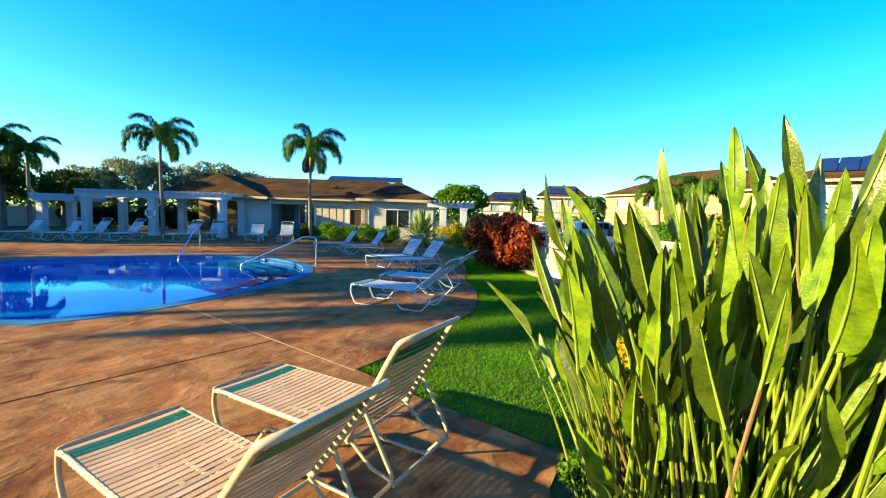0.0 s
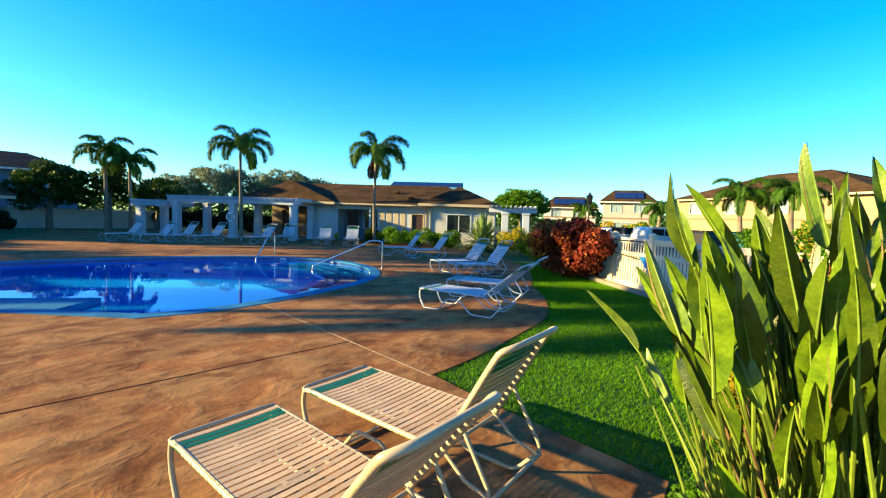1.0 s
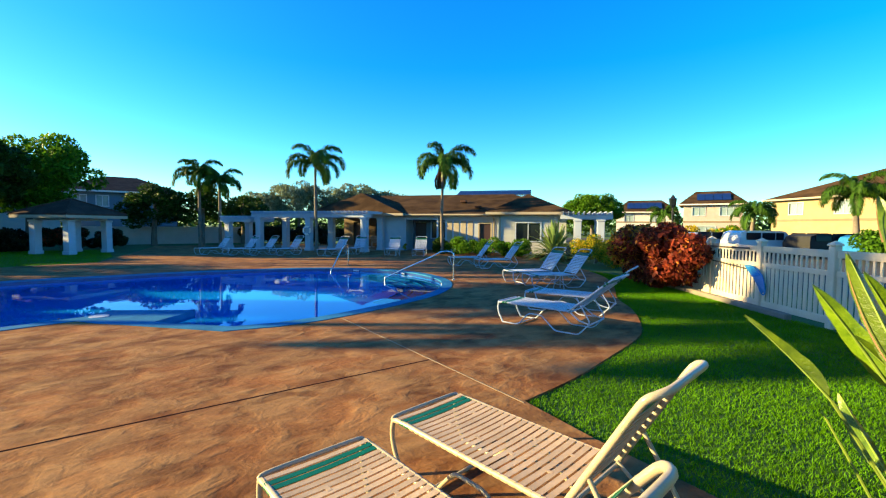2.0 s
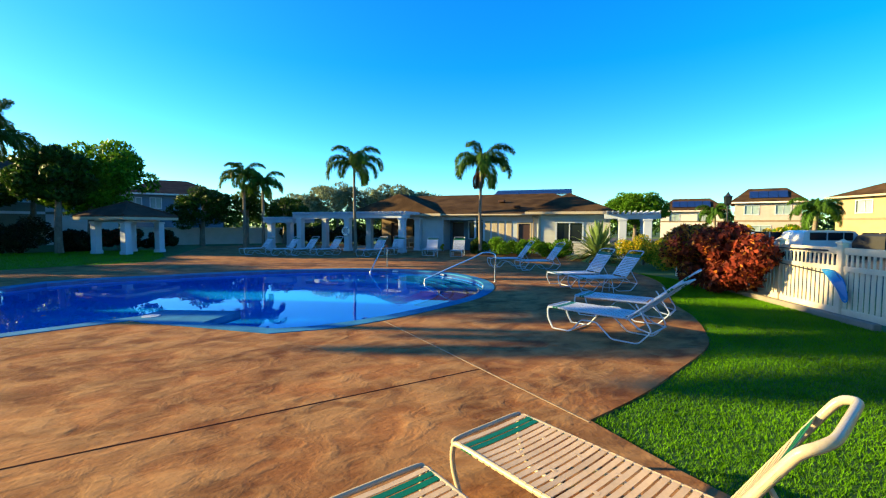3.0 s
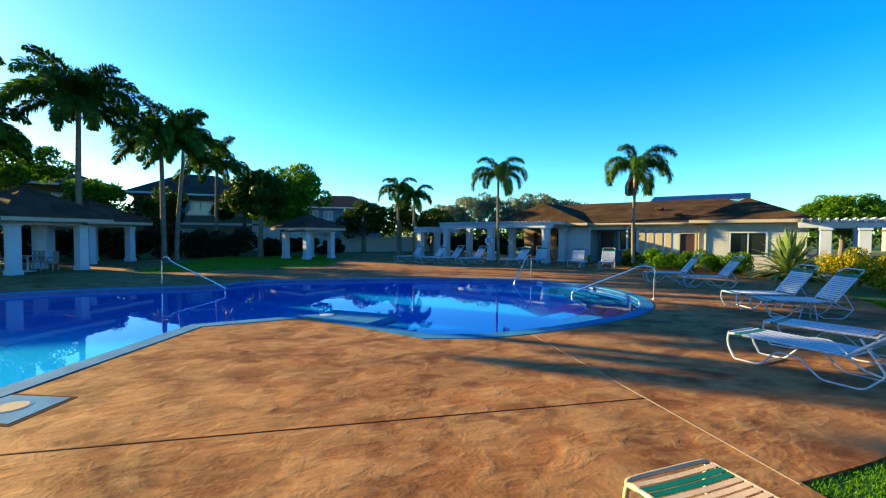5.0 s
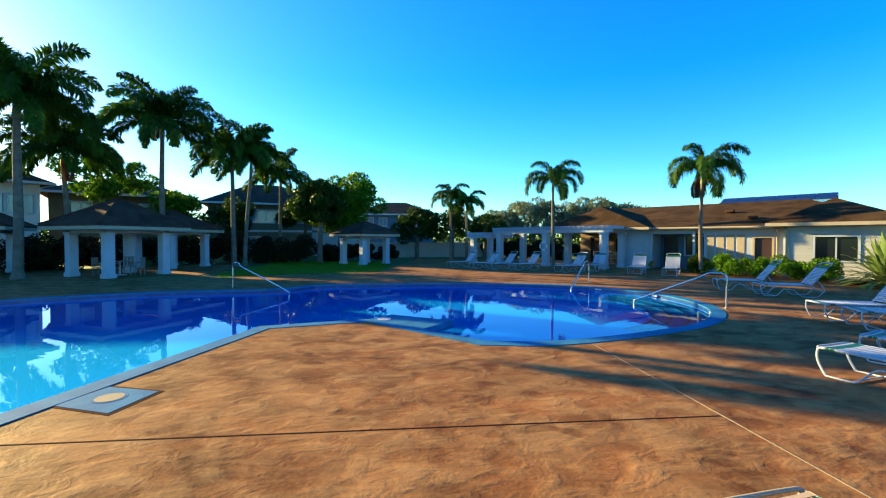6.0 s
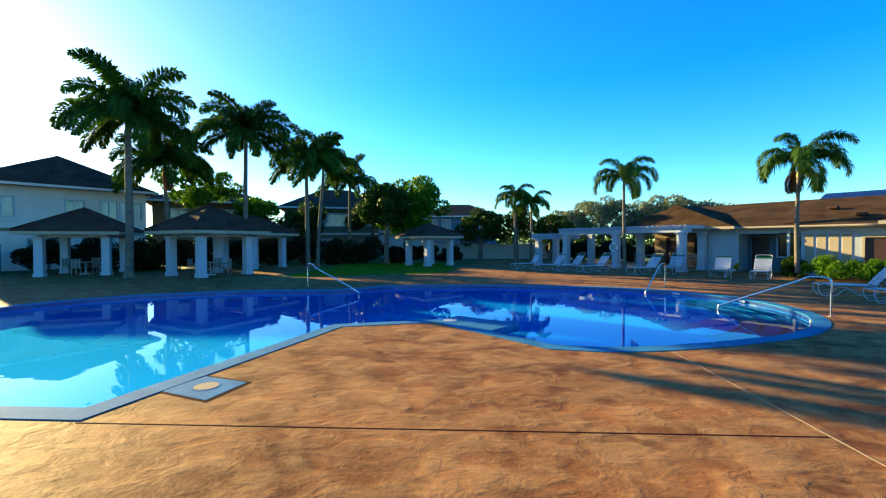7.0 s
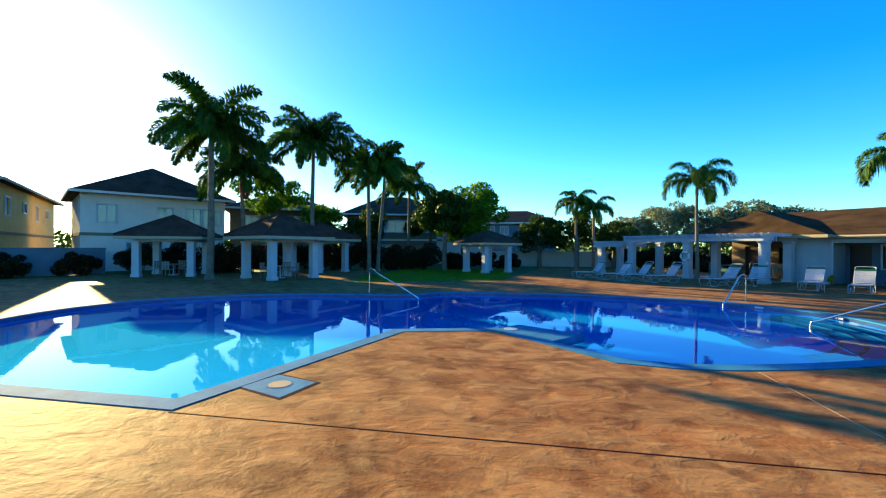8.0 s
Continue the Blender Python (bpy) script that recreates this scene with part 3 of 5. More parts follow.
part("door_handle", Build().tube([(7.98, 2.94, 1.0), (7.98, 2.88, 1.0), (7.88, 2.88, 1.0)], 0.012, 6), STEEL, d)
for q in ((7.25, 1.04, 0.10, 2.10), (8.13, 1.04, 0.10, 2.10), (7.69, 2.05, 0.78, 0.10)):
    part("door_trim", Build().box((q[0], 2.88, q[1]), (q[2], 0.04, q[3])), CREAM, club)
part("door", Build().box((2.4, 4.68, 1.05), (0.88, 0.05, 2.06), 0, 0.01), WOOD_DARK, club, "dark door inside the recess")
for x0, x1, z0, z1, y, nlight in ((10.0, 11.5, 0.90, 2.05, 1.4, 2), (3.3, 4.4, 0.9, 2.1, 4.6, 1)):
    w = part("window", Build().box(((x0 + x1) / 2, y - 0.015, z0 - 0.03), (x1 - x0 + 0.2, 0.09, 0.07)), WHITE, club, "white framed window")
    for q in (((x0 + x1) / 2, z1 + 0.04, x1 - x0 + 0.2, 0.09), (x0 - 0.05, (z0 + z1) / 2, 0.09, z1 - z0), (x1 + 0.05, (z0 + z1) / 2, 0.09, z1 - z0)):
        part("frame_board", Build().box((q[0], y - 0.02, q[1]), (q[2], 0.09, q[3])), WHITE, w)
    for i in range(nlight):
        a, c = x0 + (x1 - x0) * i / nlight, x0 + (x1 - x0) * (i + 1) / nlight
        part("pane", Build().box(((a + c) / 2, y + 0.08, (z0 + z1) / 2), (c - a - 0.05, 0.02, z1 - z0)), GLASS_DARK, w)
        if i:
            part("mullion", Build().box((a, y + 0.06, (z0 + z1) / 2), (0.06, 0.06, z1 - z0)), WHITE, w)
for x in (4.3, 1.85):
    part("post", Build().box((x, 2.75, 1.24), (0.12, 0.12, 2.48), 0, 0.01), WHITE, club)
for i in range(4):
    part("wall_panel", Build().box((5.15 + 0.50 * i, 2.885, 1.35), (0.38, 0.03, 1.7), 0, 0.01), CREAM, club)
# lap siding on the wing
board = {}
z = 0.08
while z < 2.4:
    spans = [(9.0, 13.1)] if z + 0.17 < 0.86 or z > 2.12 else [(9.0, 9.88), (11.62, 13.1)]
    for a, c in spans:
        key = round(c - a, 2)
        if key not in board:
            bb = Build()
            h = (c - a) / 2
            bb.put([(-h, 0, 0), (h, 0, 0), (h, -0.028, 0), (-h, -0.028, 0), (-h, 0, 0.185), (h, 0, 0.185), (h, -0.008, 0.185), (-h, -0.008, 0.185)],
                   [(0, 1, 2, 3), (4, 7, 6, 5), (3, 2, 6, 7), (1, 5, 6, 2), (0, 3, 7, 4)])
            board[key] = bb.mesh("siding_board", SIDING)
        part("siding_board", board[key], None, club, m=pose((a + c) / 2, 1.397, z))
    z += 0.175
part("corner_board", Build().box((8.93, 1.36, 1.26), (0.13, 0.08, 2.5)), CREAM, club)
for x, y, q in ((5.6, 5.2, 3.68), (7.0, 3.8, 3.20)):
    part("roof_vent", Build().box((x, y, q), (0.45, 0.4, 0.16), 0, 0.03), SHINGLE_DARK, club)
part("downpipe", Build().tube([(8.3, 2.45, 2.5), (8.3, 2.86, 2.3), (8.3, 2.86, 0.05)], 0.035, 8), CREAM, club)
# solar panels on the back slope, seen past the ridge
arr = thing("solar_array", CLUB @ pose(4.3, 8.1, 4.36), "row of dark blue solar panels along the clubhouse ridge", "solar panel")
pm = Build().box((0, 0.55, 0.23), (0.98, 0.04, 0.03), 0).put([(-0.49, 0, 0), (0.49, 0, 0), (0.49, 1.2, 0.42), (-0.49, 1.2, 0.42), (-0.49, 0, 0.04), (0.49, 0, 0.04), (0.49, 1.2, 0.46), (-0.49, 1.2, 0.46)],
                                                               [(3, 2, 1, 0), (4, 5, 6, 7), (0, 1, 5, 4), (1, 2, 6, 5), (2, 3, 7, 6), (3, 0, 4, 7)]).mesh("panel", SOLAR)
for i in range(6):
    part("panel", pm, None, arr, m=pose(0.5 + i, 0, 0))
part("rack", Build().box((3, 0.1, -0.12), (6, 0.05, 0.25)).box((3, 1.15, 0.05), (6, 0.05, 0.70)), STEEL, arr)


def column(b, x, y, h, w=0.42):
    """A square column with a plinth and a cap."""
    b.box((x, y, h / 2), (w, w, h), 0, 0.015).box((x, y, 0.10), (w + 0.08, w + 0.08, 0.20), 0, 0.015)
    return b.box((x, y, h - 0.07), (w + 0.08, w + 0.08, 0.12), 0, 0.015)


def pergola(m, cols, beams, rafters, h, label):
    """cols (x, y); beams along x (x0, x1, y); rafters across (x0, x1, step, y0, y1)."""
    ob = thing("pergola", m, label, "pergola")
    for x, y in cols:
        part("column", column(Build(), x, y, h - 0.42), WHITE, ob)
    for x0, x1, y in beams:
        for dy in (-0.13, 0.13):
            part("beam", Build().box(((x0 + x1) / 2, y + dy, h - 0.30), (x1 - x0, 0.07, 0.26), 0, 0.01), WHITE, ob)
    x0, x1, step, y0, y1 = rafters
    rb = Build().put([(-0.03, y0, 0.06), (-0.03, y0 + 0.12, -0.08), (-0.03, y1 - 0.12, -0.08), (-0.03, y1, 0.06), (-0.03, y1, 0.1), (-0.03, y0, 0.1)] + [(0.03, y0, 0.06), (0.03, y0 + 0.12, -0.08), (0.03, y1 - 0.12, -0.08), (0.03, y1, 0.06), (0.03, y1, 0.1), (0.03, y0, 0.1)],
                     [(0, 1, 2, 3, 4, 5), (11, 10, 9, 8, 7, 6)] + [(i, 6 + i, 6 + (i + 1) % 6, (i + 1) % 6) for i in range(6)]).mesh("rafter", WHITE)
    x = x0
    while x <= x1 + 0.01:
        part("rafter", rb, None, ob, m=pose(x, 0, h - 0.09))
        x += step
    return ob


pergola(CLUB, [(-8.5, 0), (-4.35, 0), (-0.05, 0), (-8.1, 2.5), (-4.05, 2.5), (0.0, 2.5)], [(-9.1, 0.45, 0), (-9.1, 0.45, 2.5)], (-8.9, 0.35, 0.33, -0.45, 2.0), 2.78, "white painted pergola on square columns in front of the clubhouse")
pergola(CLUB, [(-11.45, 0.2), (-11.6, 2.5)], [(-12.1, -9.3, 0.2), (-12.1, -9.3, 2.5)], (-11.9, -9.4, 0.4, -0.2, 3.0), 2.44, "lower white pergola beside the large one")
pergola(CLUB, [(13.75, 0.5), (15.05, 0.5), (13.75, 2.7), (15.05, 2.7)], [(12.75, 15.7, 0.5), (12.75, 15.7, 2.7)], (12.9, 15.6, 0.30, -0.2, 3.4), 2.72, "white pergola at the end of the clubhouse")
ring = Build()
ring.tube([(0.27 * math.cos(a), 0, 0.27 * math.sin(a)) for a in (2 * math.pi * i / 24 for i in range(25))], 0.06, 10, caps=False)
lr = single("life_ring", ring, RING, "white life ring hung on a pergola column", "life ring", smooth=True, m=CLUB @ pose(-4.35, -0.29, 1.42))
for i in range(4):
    a = radians(45 + 90 * i)
    part("band", Build().tube([(0.27 * math.cos(a + q), 0, 0.27 * math.sin(a + q)) for q in (-0.12, 0, 0.12)], 0.066, 10), BLUE_PLASTIC, lr, "blue band")


# ---- gazebos ----
def gazebo(m, w, h, peak, over, label):
    ob = thing("gazebo", m, label, "gazebo", "gazebos along the pool")
    e = w / 2
    for x, y in ((-e, -e), (e, -e), (e, e), (-e, e)):
        part("column", column(Build(), x, y, h, 0.40), WHITE, ob)
    o = e + over
    part("beam", rim(Build(), -e + 0.1, e - 0.1, -e + 0.1, e - 0.1, h + 0.08, 0.26, 0.14), WHITE, ob)
    part("fascia", rim(Build(), -o, o, -o, o, h + 0.18, 0.17), CREAM, ob, "cream fascia board")
    part("soffit", Build().box((0, 0, h + 0.22), (2 * o - 0.02, 2 * o - 0.02, 0.03)), CREAM, ob)
    r = part("roof", hip(Build(), -o - 0.05, o + 0.05, -o - 0.05, o + 0.05, h + 0.36, peak, ((0, -0.01), (0, 0.01)), 0.1), SHINGLE_DARK, ob, "dark shingle pyramid roof")
    for sx, sy in ((-1, -1), (1, -1), (1, 1), (-1, 1)):
        part("hip_cap", Build().tube([(sx * (o + 0.04), sy * (o + 0.04), h + 0.37), (0, 0, peak + 0.01)], 0.06, 6), SHINGLE_DARK, r)
    return ob


gazebo(pose(-24.35, -14.55, 0, 0, 0, -26), 2.75, 2.22, 3.95, 0.85, "white gazebo on square columns with a dark shingle roof")
gazebo(pose(-24.9, -22.5, 0, 0, 0, 24), 3.0, 2.22, 3.9, 0.8, "white gazebo with a dark roof beside a tall palm")
gazebo(pose(-30.9, -15.3, 0, 0, 0, -20), 2.7, 2.22, 3.8, 0.8, "white gazebo with a dark roof behind another gazebo")
gazebo(pose(-34.2, -2.85, 0, 0, 0, 45), 2.3, 2.0, 3.25, 0.7, "small white gazebo with a dark roof on the lawn")


def patio_table(m):
    ob = thing("patio_table", m, "round patio table in the shade of a gazebo", "table", "patio tables")
    part("tabletop", Build().tube([(0, 0, 0.70), (0, 0, 0.74)], 0.6, 24), TABLE, ob)
    part("pedestal", Build().tube([(0, 0, 0), (0, 0, 0.70)], 0.05, 10), WHITE, ob)
    part("base", Build().tube([(0, 0, 0), (0, 0, 0.05)], 0.3, 18), WHITE, ob)
    return ob


def patio_chair(m):
    ob = thing("patio_chair", m, "grey patio chair with a slatted back", "chair", "patio chairs")
    part("seat", Build().box((0, 0, 0.43), (0.48, 0.48, 0.04), 0, 0.01), TABLE, ob)
    for x in (-0.16, 0, 0.16):
        part("slat", Build().box((x, 0.25, 0.68), (0.11, 0.03, 0.42)), TABLE, ob)
    part("top_rail", Build().box((0, 0.25, 0.90), (0.50, 0.04, 0.06), 0, 0.01), TABLE, ob)
    for x in (-0.22, 0.22):
        for y in (-0.22, 0.22):
            part("leg", Build().tube([(x, y, 0), (x, y, 0.43)], 0.018, 8), TABLE, ob)
        part("armrest", Build().box((x * 1.1, 0, 0.65), (0.05, 0.46, 0.03)).box((x * 1.1, -0.2, 0.54), (0.04, 0.04, 0.2)), TABLE, ob)
    return ob


t0 = patio_table(pose(-24.35, -14.55, 0))
c0 = patio_chair(pose(-23.5, -14.4, 0, 0, 0, -80))
for x, y, rz in ((-25.2, -14.7, 100), (-24.2, -15.4, 180), (-24.4, -13.7, 5), (-24.1, -22.2, -70), (-25.7, -22.7, 110), (-24.9, -21.6, 10), (-24.8, -23.4, 170)):
    copy_thing(c0, pose(x, y, 0, 0, 0, rz))
copy_thing(t0, pose(-24.9, -22.5, 0))
for x, y, rz in ((-5.6, 4.9, 40), (-3.2, 5.4, 120), (-1.6, 4.8, 200)):
    copy_thing(c0, CLUB @ pose(x, y, 0.035, 0, 0, rz))
copy_thing(t0, CLUB @ pose(-4.7, 5.4, 0.035))
copy_thing(t0, CLUB @ pose(-2.2, 5.6, 0.035))


# ---- houses round the pool ----
def house(corner, angle, w, d, eave, peak, wm, rm, windows, label, belt=2.75, ridge=0.35, solar=False):
    """Two storeys; the front runs along x from the corner. windows: (x, z, width, height)."""
    ob = thing("house", pose(*corner, 0, 0, 0, angle), label, "house", "houses round the pool")
    holes = [(x - ww / 2, x + ww / 2, z - hh / 2, z + hh / 2) for x, z, ww, hh in windows]
    wall_part(ob, 0, w, 0, 0, eave, holes, wm)
    for c, s in (((0.1, d / 2 + 0.1, eave / 2), (0.2, d - 0.2, eave)), ((w - 0.1, d / 2 + 0.1, eave / 2), (0.2, d - 0.2, eave)), ((w / 2, d - 0.1, eave / 2), (w - 0.4, 0.2, eave))):
        part("wall", Build().box(c, s), wm, ob)
    for c, s in (((w / 2, -0.03, belt), (w + 0.12, 0.06, 0.22)), ((-0.03, d / 2, belt), (0.06, d, 0.22)), ((w + 0.03, d / 2, belt), (0.06, d, 0.22))):
        part("belt_trim", Build().box(c, s), BROWN_WALL if wm is not BROWN_WALL else TAUPE, ob)
    o = 0.65
    rf = part("roof", hip(Build(), -o, w + o, -o, d + o, eave + 0.12, peak, ((w * ridge, d / 2), (w * (1 - ridge), d / 2)) if ridge < 0.5 else ((w / 2, d * 0.32), (w / 2, d * 0.68))), rm, ob)
    part("fascia", rim(Build(), -o, w + o, -o, d + o, eave + 0.03, 0.18), CREAM if wm in (TAN, CREAM, OCHRE) else TAUPE, ob)
    for x, z, ww, hh in windows:
        wi = part("window", Build().box((x, -0.02, z - hh / 2 - 0.05), (ww + 0.2, 0.08, 0.09)).box((x, -0.02, z + hh / 2 + 0.05), (ww + 0.2, 0.08, 0.09))
                  .box((x - ww / 2 - 0.05, -0.02, z), (0.09, 0.08, hh)).box((x + ww / 2 + 0.05, -0.02, z), (0.09, 0.08, hh)).box((x, 0.05, z), (0.06, 0.05, hh)), WHITE, ob)
        for sx in (-1, 1):
            part("pane", Build().box((x + sx * ww / 4, 0.09, z), (ww / 2 - 0.05, 0.02, hh)), GLASS_HOUSE, wi)
    if solar:
        for i in range(int((w - 3) / 1.1)):
            sl = math.atan2(peak - eave, d / 2 + o)
            part("solar_panel", pm2, None, rf, m=Matrix.Translation((2.2 + 1.1 * i, 1.6, eave + 0.12 + (1.6 + o) * math.tan(sl) + 0.12)) @ Matrix.Rotation(sl, 4, "X"))
    return ob


pm2 = Build().box((0, 0, 0), (1.05, 2.6, 0.05)).mesh("solar_panel", SOLAR)
up2 = 4.3
house((-26.0, -31.2), 144.5, 9.6, 9, 5.75, 8.45, TAUPE, SHINGLE_DARK, [(1.5, up2, 1.1, 1.25), (5.2, up2, 1.0, 1.25), (7.2, up2, 1.0, 1.25), (8.6, up2, 1.3, 1.25), (3.4, 1.5, 1.4, 1.2), (6.5, 1.5, 1.8, 1.2)], "two-storey taupe stucco house with a dark hip roof", ridge=0.5)
house((-22.6, -33.9), 224.8, 21, 9, 6.2, 8.6, OCHRE, SHINGLE_DARK, [(3.5, up2 + 0.4, 1.2, 1.25), (8.5, up2 + 0.6, 1.2, 0.7), (13, up2 + 0.4, 1.2, 1.25), (17, up2 + 0.6, 1.2, 0.7)], "two-storey ochre stucco house with a dark hip roof")
house((-37.6, -28.0), 121.4, 9.4, 9, 5.6, 7.5, BROWN_WALL, SHINGLE_DARK, [(2.0, up2, 1.3, 1.2), (6.8, up2, 1.6, 1.2), (4, 1.5, 1.5, 1.2)], "two-storey brown stucco house behind the palms")
house((-46.6, -19.8), 107.0, 11, 9, 5.6, 8.2, BROWN_WALL, SHINGLE_DARK, [(2.6, up2, 1.6, 1.2), (5.5, up2, 2.4, 1.3), (9.0, up2, 1.4, 1.2), (4, 1.5, 2.2, 1.2)], "two-storey brown house with a dark roof")
house((-60.6, -6.0), 92, 10.4, 9, 5.3, 7.4, BLUE_WALL, SHINGLE_DARK, [(1.5, up2, 1.0, 1.1), (3.4, up2, 1.0, 1.1), (6.5, up2, 1.0, 1.1), (8.6, up2, 1.0, 1.1), (6, 1.6, 1.6, 1.2)], "two-storey blue-grey house behind a low wall")
house((-18.0, 60.0), -30, 21, 11, 5.0, 8.0, TAN, SHINGLE, [(3, up2 - 0.3, 1.6, 1.2), (8, up2 - 0.3, 1.6, 1.2), (13, up2 - 0.3, 1.6, 1.2)], "two-storey yellow stucco house with a brown roof")
house((-31.6, 68.2), 23, 7.5, 9, 5.3, 7.6, PINK_BEIGE, SHINGLE, [(2, up2, 1.6, 1.2), (5.5, up2, 1.6, 1.2), (3, 1.4, 2.4, 1.3)], "two-storey pinkish house with a brown roof and solar panels", ridge=0.2, solar=True)
house((-43.0, 68.6), 30, 9, 9, 4.4, 6.7, OFF_WHITE, SHINGLE, [(2, 3.4, 1.4, 1.1), (6, 3.4, 1.4, 1.1)], "off-white house with blue solar panels on its roof", ridge=0.2, solar=True)
house((0.8, 40.0), -8, 15, 9, 4.9, 7.4, TAN, SHINGLE, [(3, 3.9, 1.6, 1.2), (8, 3.9, 1.6, 1.2), (12, 3.9, 1.6, 1.2)], "two-storey tan house with solar panels along its brown roof", solar=True)
house((-49.6, -10.0), 100, 5.0, 8, 4.4, 5.9, OFF_WHITE, SHINGLE_DARK, [(1.2, 3.2, 0.9, 1.0), (3.4, 3.2, 0.9, 1.0)], "off-white house behind the broad tree")
# low white walls behind the lawn
single("garden_wall", Build().box((-46.0, 3.0, 0.75), (0.25, 14, 1.5), radians(4)).box((-46.0, 3.0, 1.53), (0.35, 14.1, 0.06), radians(4)), OFF_WHITE, "low pale rendered boundary wall", "wall")
single("garden_wall", Build().box((-19.0, -31.5, 0.85), (14, 0.25, 1.7), radians(150)).box((-19.0, -31.5, 1.73), (14.1, 0.35, 0.06), radians(150)), BLUE_WALL, "low pale rendered boundary wall", "wall")


# ---- plants ----
def leaves(n, spots, size, seed, up=0.3):
    """n leaf-shaped quads scattered in ellipsoids (x, y, z, rx, ry, rz), mostly near their skins."""
    g = np.random.default_rng(seed)
    sp = np.array(spots, float)
    wts = sp[:, 3] * sp[:, 4] + sp[:, 3] * sp[:, 5]
    idx = g.choice(len(sp), n, p=wts / wts.sum())
    d = g.normal(size=(n, 3))
    d /= np.linalg.norm(d, axis=1)[:, None]
    r = g.uniform(0.55, 1.04, n) ** 0.6
    c = sp[idx, :3] + d * sp[idx, 3:] * r[:, None]
    t = g.normal(size=(n, 3)) + d * 0.6
    t[:, 2] += up
    t /= np.linalg.norm(t, axis=1)[:, None]
    s = np.cross(t, d + g.normal(size=(n, 3)) * 0.5)
    s /= np.linalg.norm(s, axis=1)[:, None] + 1e-9
    L = (size * g.uniform(0.6, 1.3, n))[:, None]
    v = np.stack([c - t * L * 0.5, c + s * L * 0.24, c + t * L * 0.5, c - s * L * 0.24], 1).reshape(-1, 3)
    b = Build()
    b.v, b.f = v.tolist(), [(4 * i, 4 * i + 1, 4 * i + 2, 4 * i + 3) for i in range(n)]
    return b


def clumps(n, rad, clump, seed):
    g = random.Random(seed)
    out = []
    while len(out) < n:
        p = Vector((g.uniform(-1, 1), g.uniform(-1, 1), g.uniform(-1, 1)))
        if p.length < 1:
            q = g.uniform(0.7, 1.3) * clump
            out.append((p.x * rad[0], p.y * rad[1], p.z * rad[2], q, q, q * 0.8))
    return out


def shrub(name, at, rad, m, seed, label, n=1500, size=0.16, mixed=None, nclump=14, group=""):
    ob = thing(name, pose(*at, 0), label, "shrub", group)
    sp = [(x, y, max(z + rad[2], 0.15), a, c, d) for x, y, z, a, c, d in clumps(nclump, (rad[0] * 0.8, rad[1] * 0.8, rad[2] * 0.8), min(rad) * 0.52, seed)]
    part("foliage", leaves(int(n * 2.2), sp, size * 0.85, seed), m, ob)
    if mixed:
        part("foliage", leaves(n, sp, size * 0.85, seed + 50), mixed, ob)
    for i in range(4):
        x, y, z = sp[i][:3]
        part("branch", Build().tube([(0.1 * x, 0.1 * y, -0.04), (0.5 * x, 0.5 * y, z * 0.6), (x, y, z)], 0.03, 5, 0.01), BARK, ob)
    return ob


def tree(at, h, rad, m, seed, label, n=5000, size=0.3, trunk=0.25, nclump=26):
    ob = thing("tree", pose(*at, 0), label, "tree", "trees round the pool")
    sp = [(x, y, z + h - rad[2], a, c, d) for x, y, z, a, c, d in clumps(nclump, (rad[0] * 0.85, rad[1] * 0.85, rad[2] * 0.85), min(rad) * 0.38, seed)]
    part("trunk", Build().tube(bend([(0, 0, -0.1), (0.1, 0, h * 0.2), (0, 0.1, h - rad[2] * 1.3)], 4), trunk, 8, trunk * 0.6), BARK, ob)
    for i in range(8):
        x, y, z = sp[i][:3]
        part("limb", Build().tube(bend([(0, 0.1, h - rad[2] * 1.5), (x * 0.4, y * 0.4, (h - rad[2] * 1.2 + z) / 2), (x, y, z)], 4), trunk * 0.4, 6, 0.03), BARK, ob)
    part("crown", leaves(int(n * 2.2), sp, size * 0.85, seed), m, ob)
    return ob


def frond_mesh(length, launch, droop, late, seed, material, drop=0.5, plume=0.7, broad=0.17, blade=0.028):
    """A feather palm leaf along +x that rises at the launch angle and arches down; late: how far out it bends; plume: spread of leaflets round the rib."""
    g = random.Random(seed)
    b = Build()
    spine = []
    ang, p = radians(launch), Vector((0, 0, 0))
    N = 22
    for i in range(N + 1):
        spine.append(p.copy())
        f = i / N
        ang -= radians(droop) / N * (1 + late) * f ** late
        p = p + Vector((math.cos(ang), 0, math.sin(ang))) * length / N
    b.tube(spine, 0.035, 5, 0.008)
    for i in range(14, N * 8):
        f = i / (N * 8)
        k = min(int(f * N), N - 1)
        q = spine[k].lerp(spine[k + 1], f * N - k)
        d = (spine[k + 1] - spine[k]).normalized()
        up = Vector((-d.z, 0, d.x))
        ll = length * broad * (math.sin(math.pi * min(1, f * 0.86 + 0.14)) ** 0.5) * g.uniform(0.75, 1.2)
        for s in (-1, 1):
            roll = g.uniform(-plume, plume)
            o = (Vector((0, s, 0)) * math.cos(roll) + up * math.sin(roll) + d * 0.7).normalized()
            tip = q + o * ll + Vector((0, 0, -drop * ll * g.uniform(0.4, 1.2)))
            mid = q + o * ll * 0.5 + Vector((0, 0, 0.02))
            w = d.cross(o).cross(o).normalized() * blade * length / 2.2
            b.put([q, mid + w, tip, mid - w], [(0, 1, 2, 3)])
    return b.mesh("frond", material)


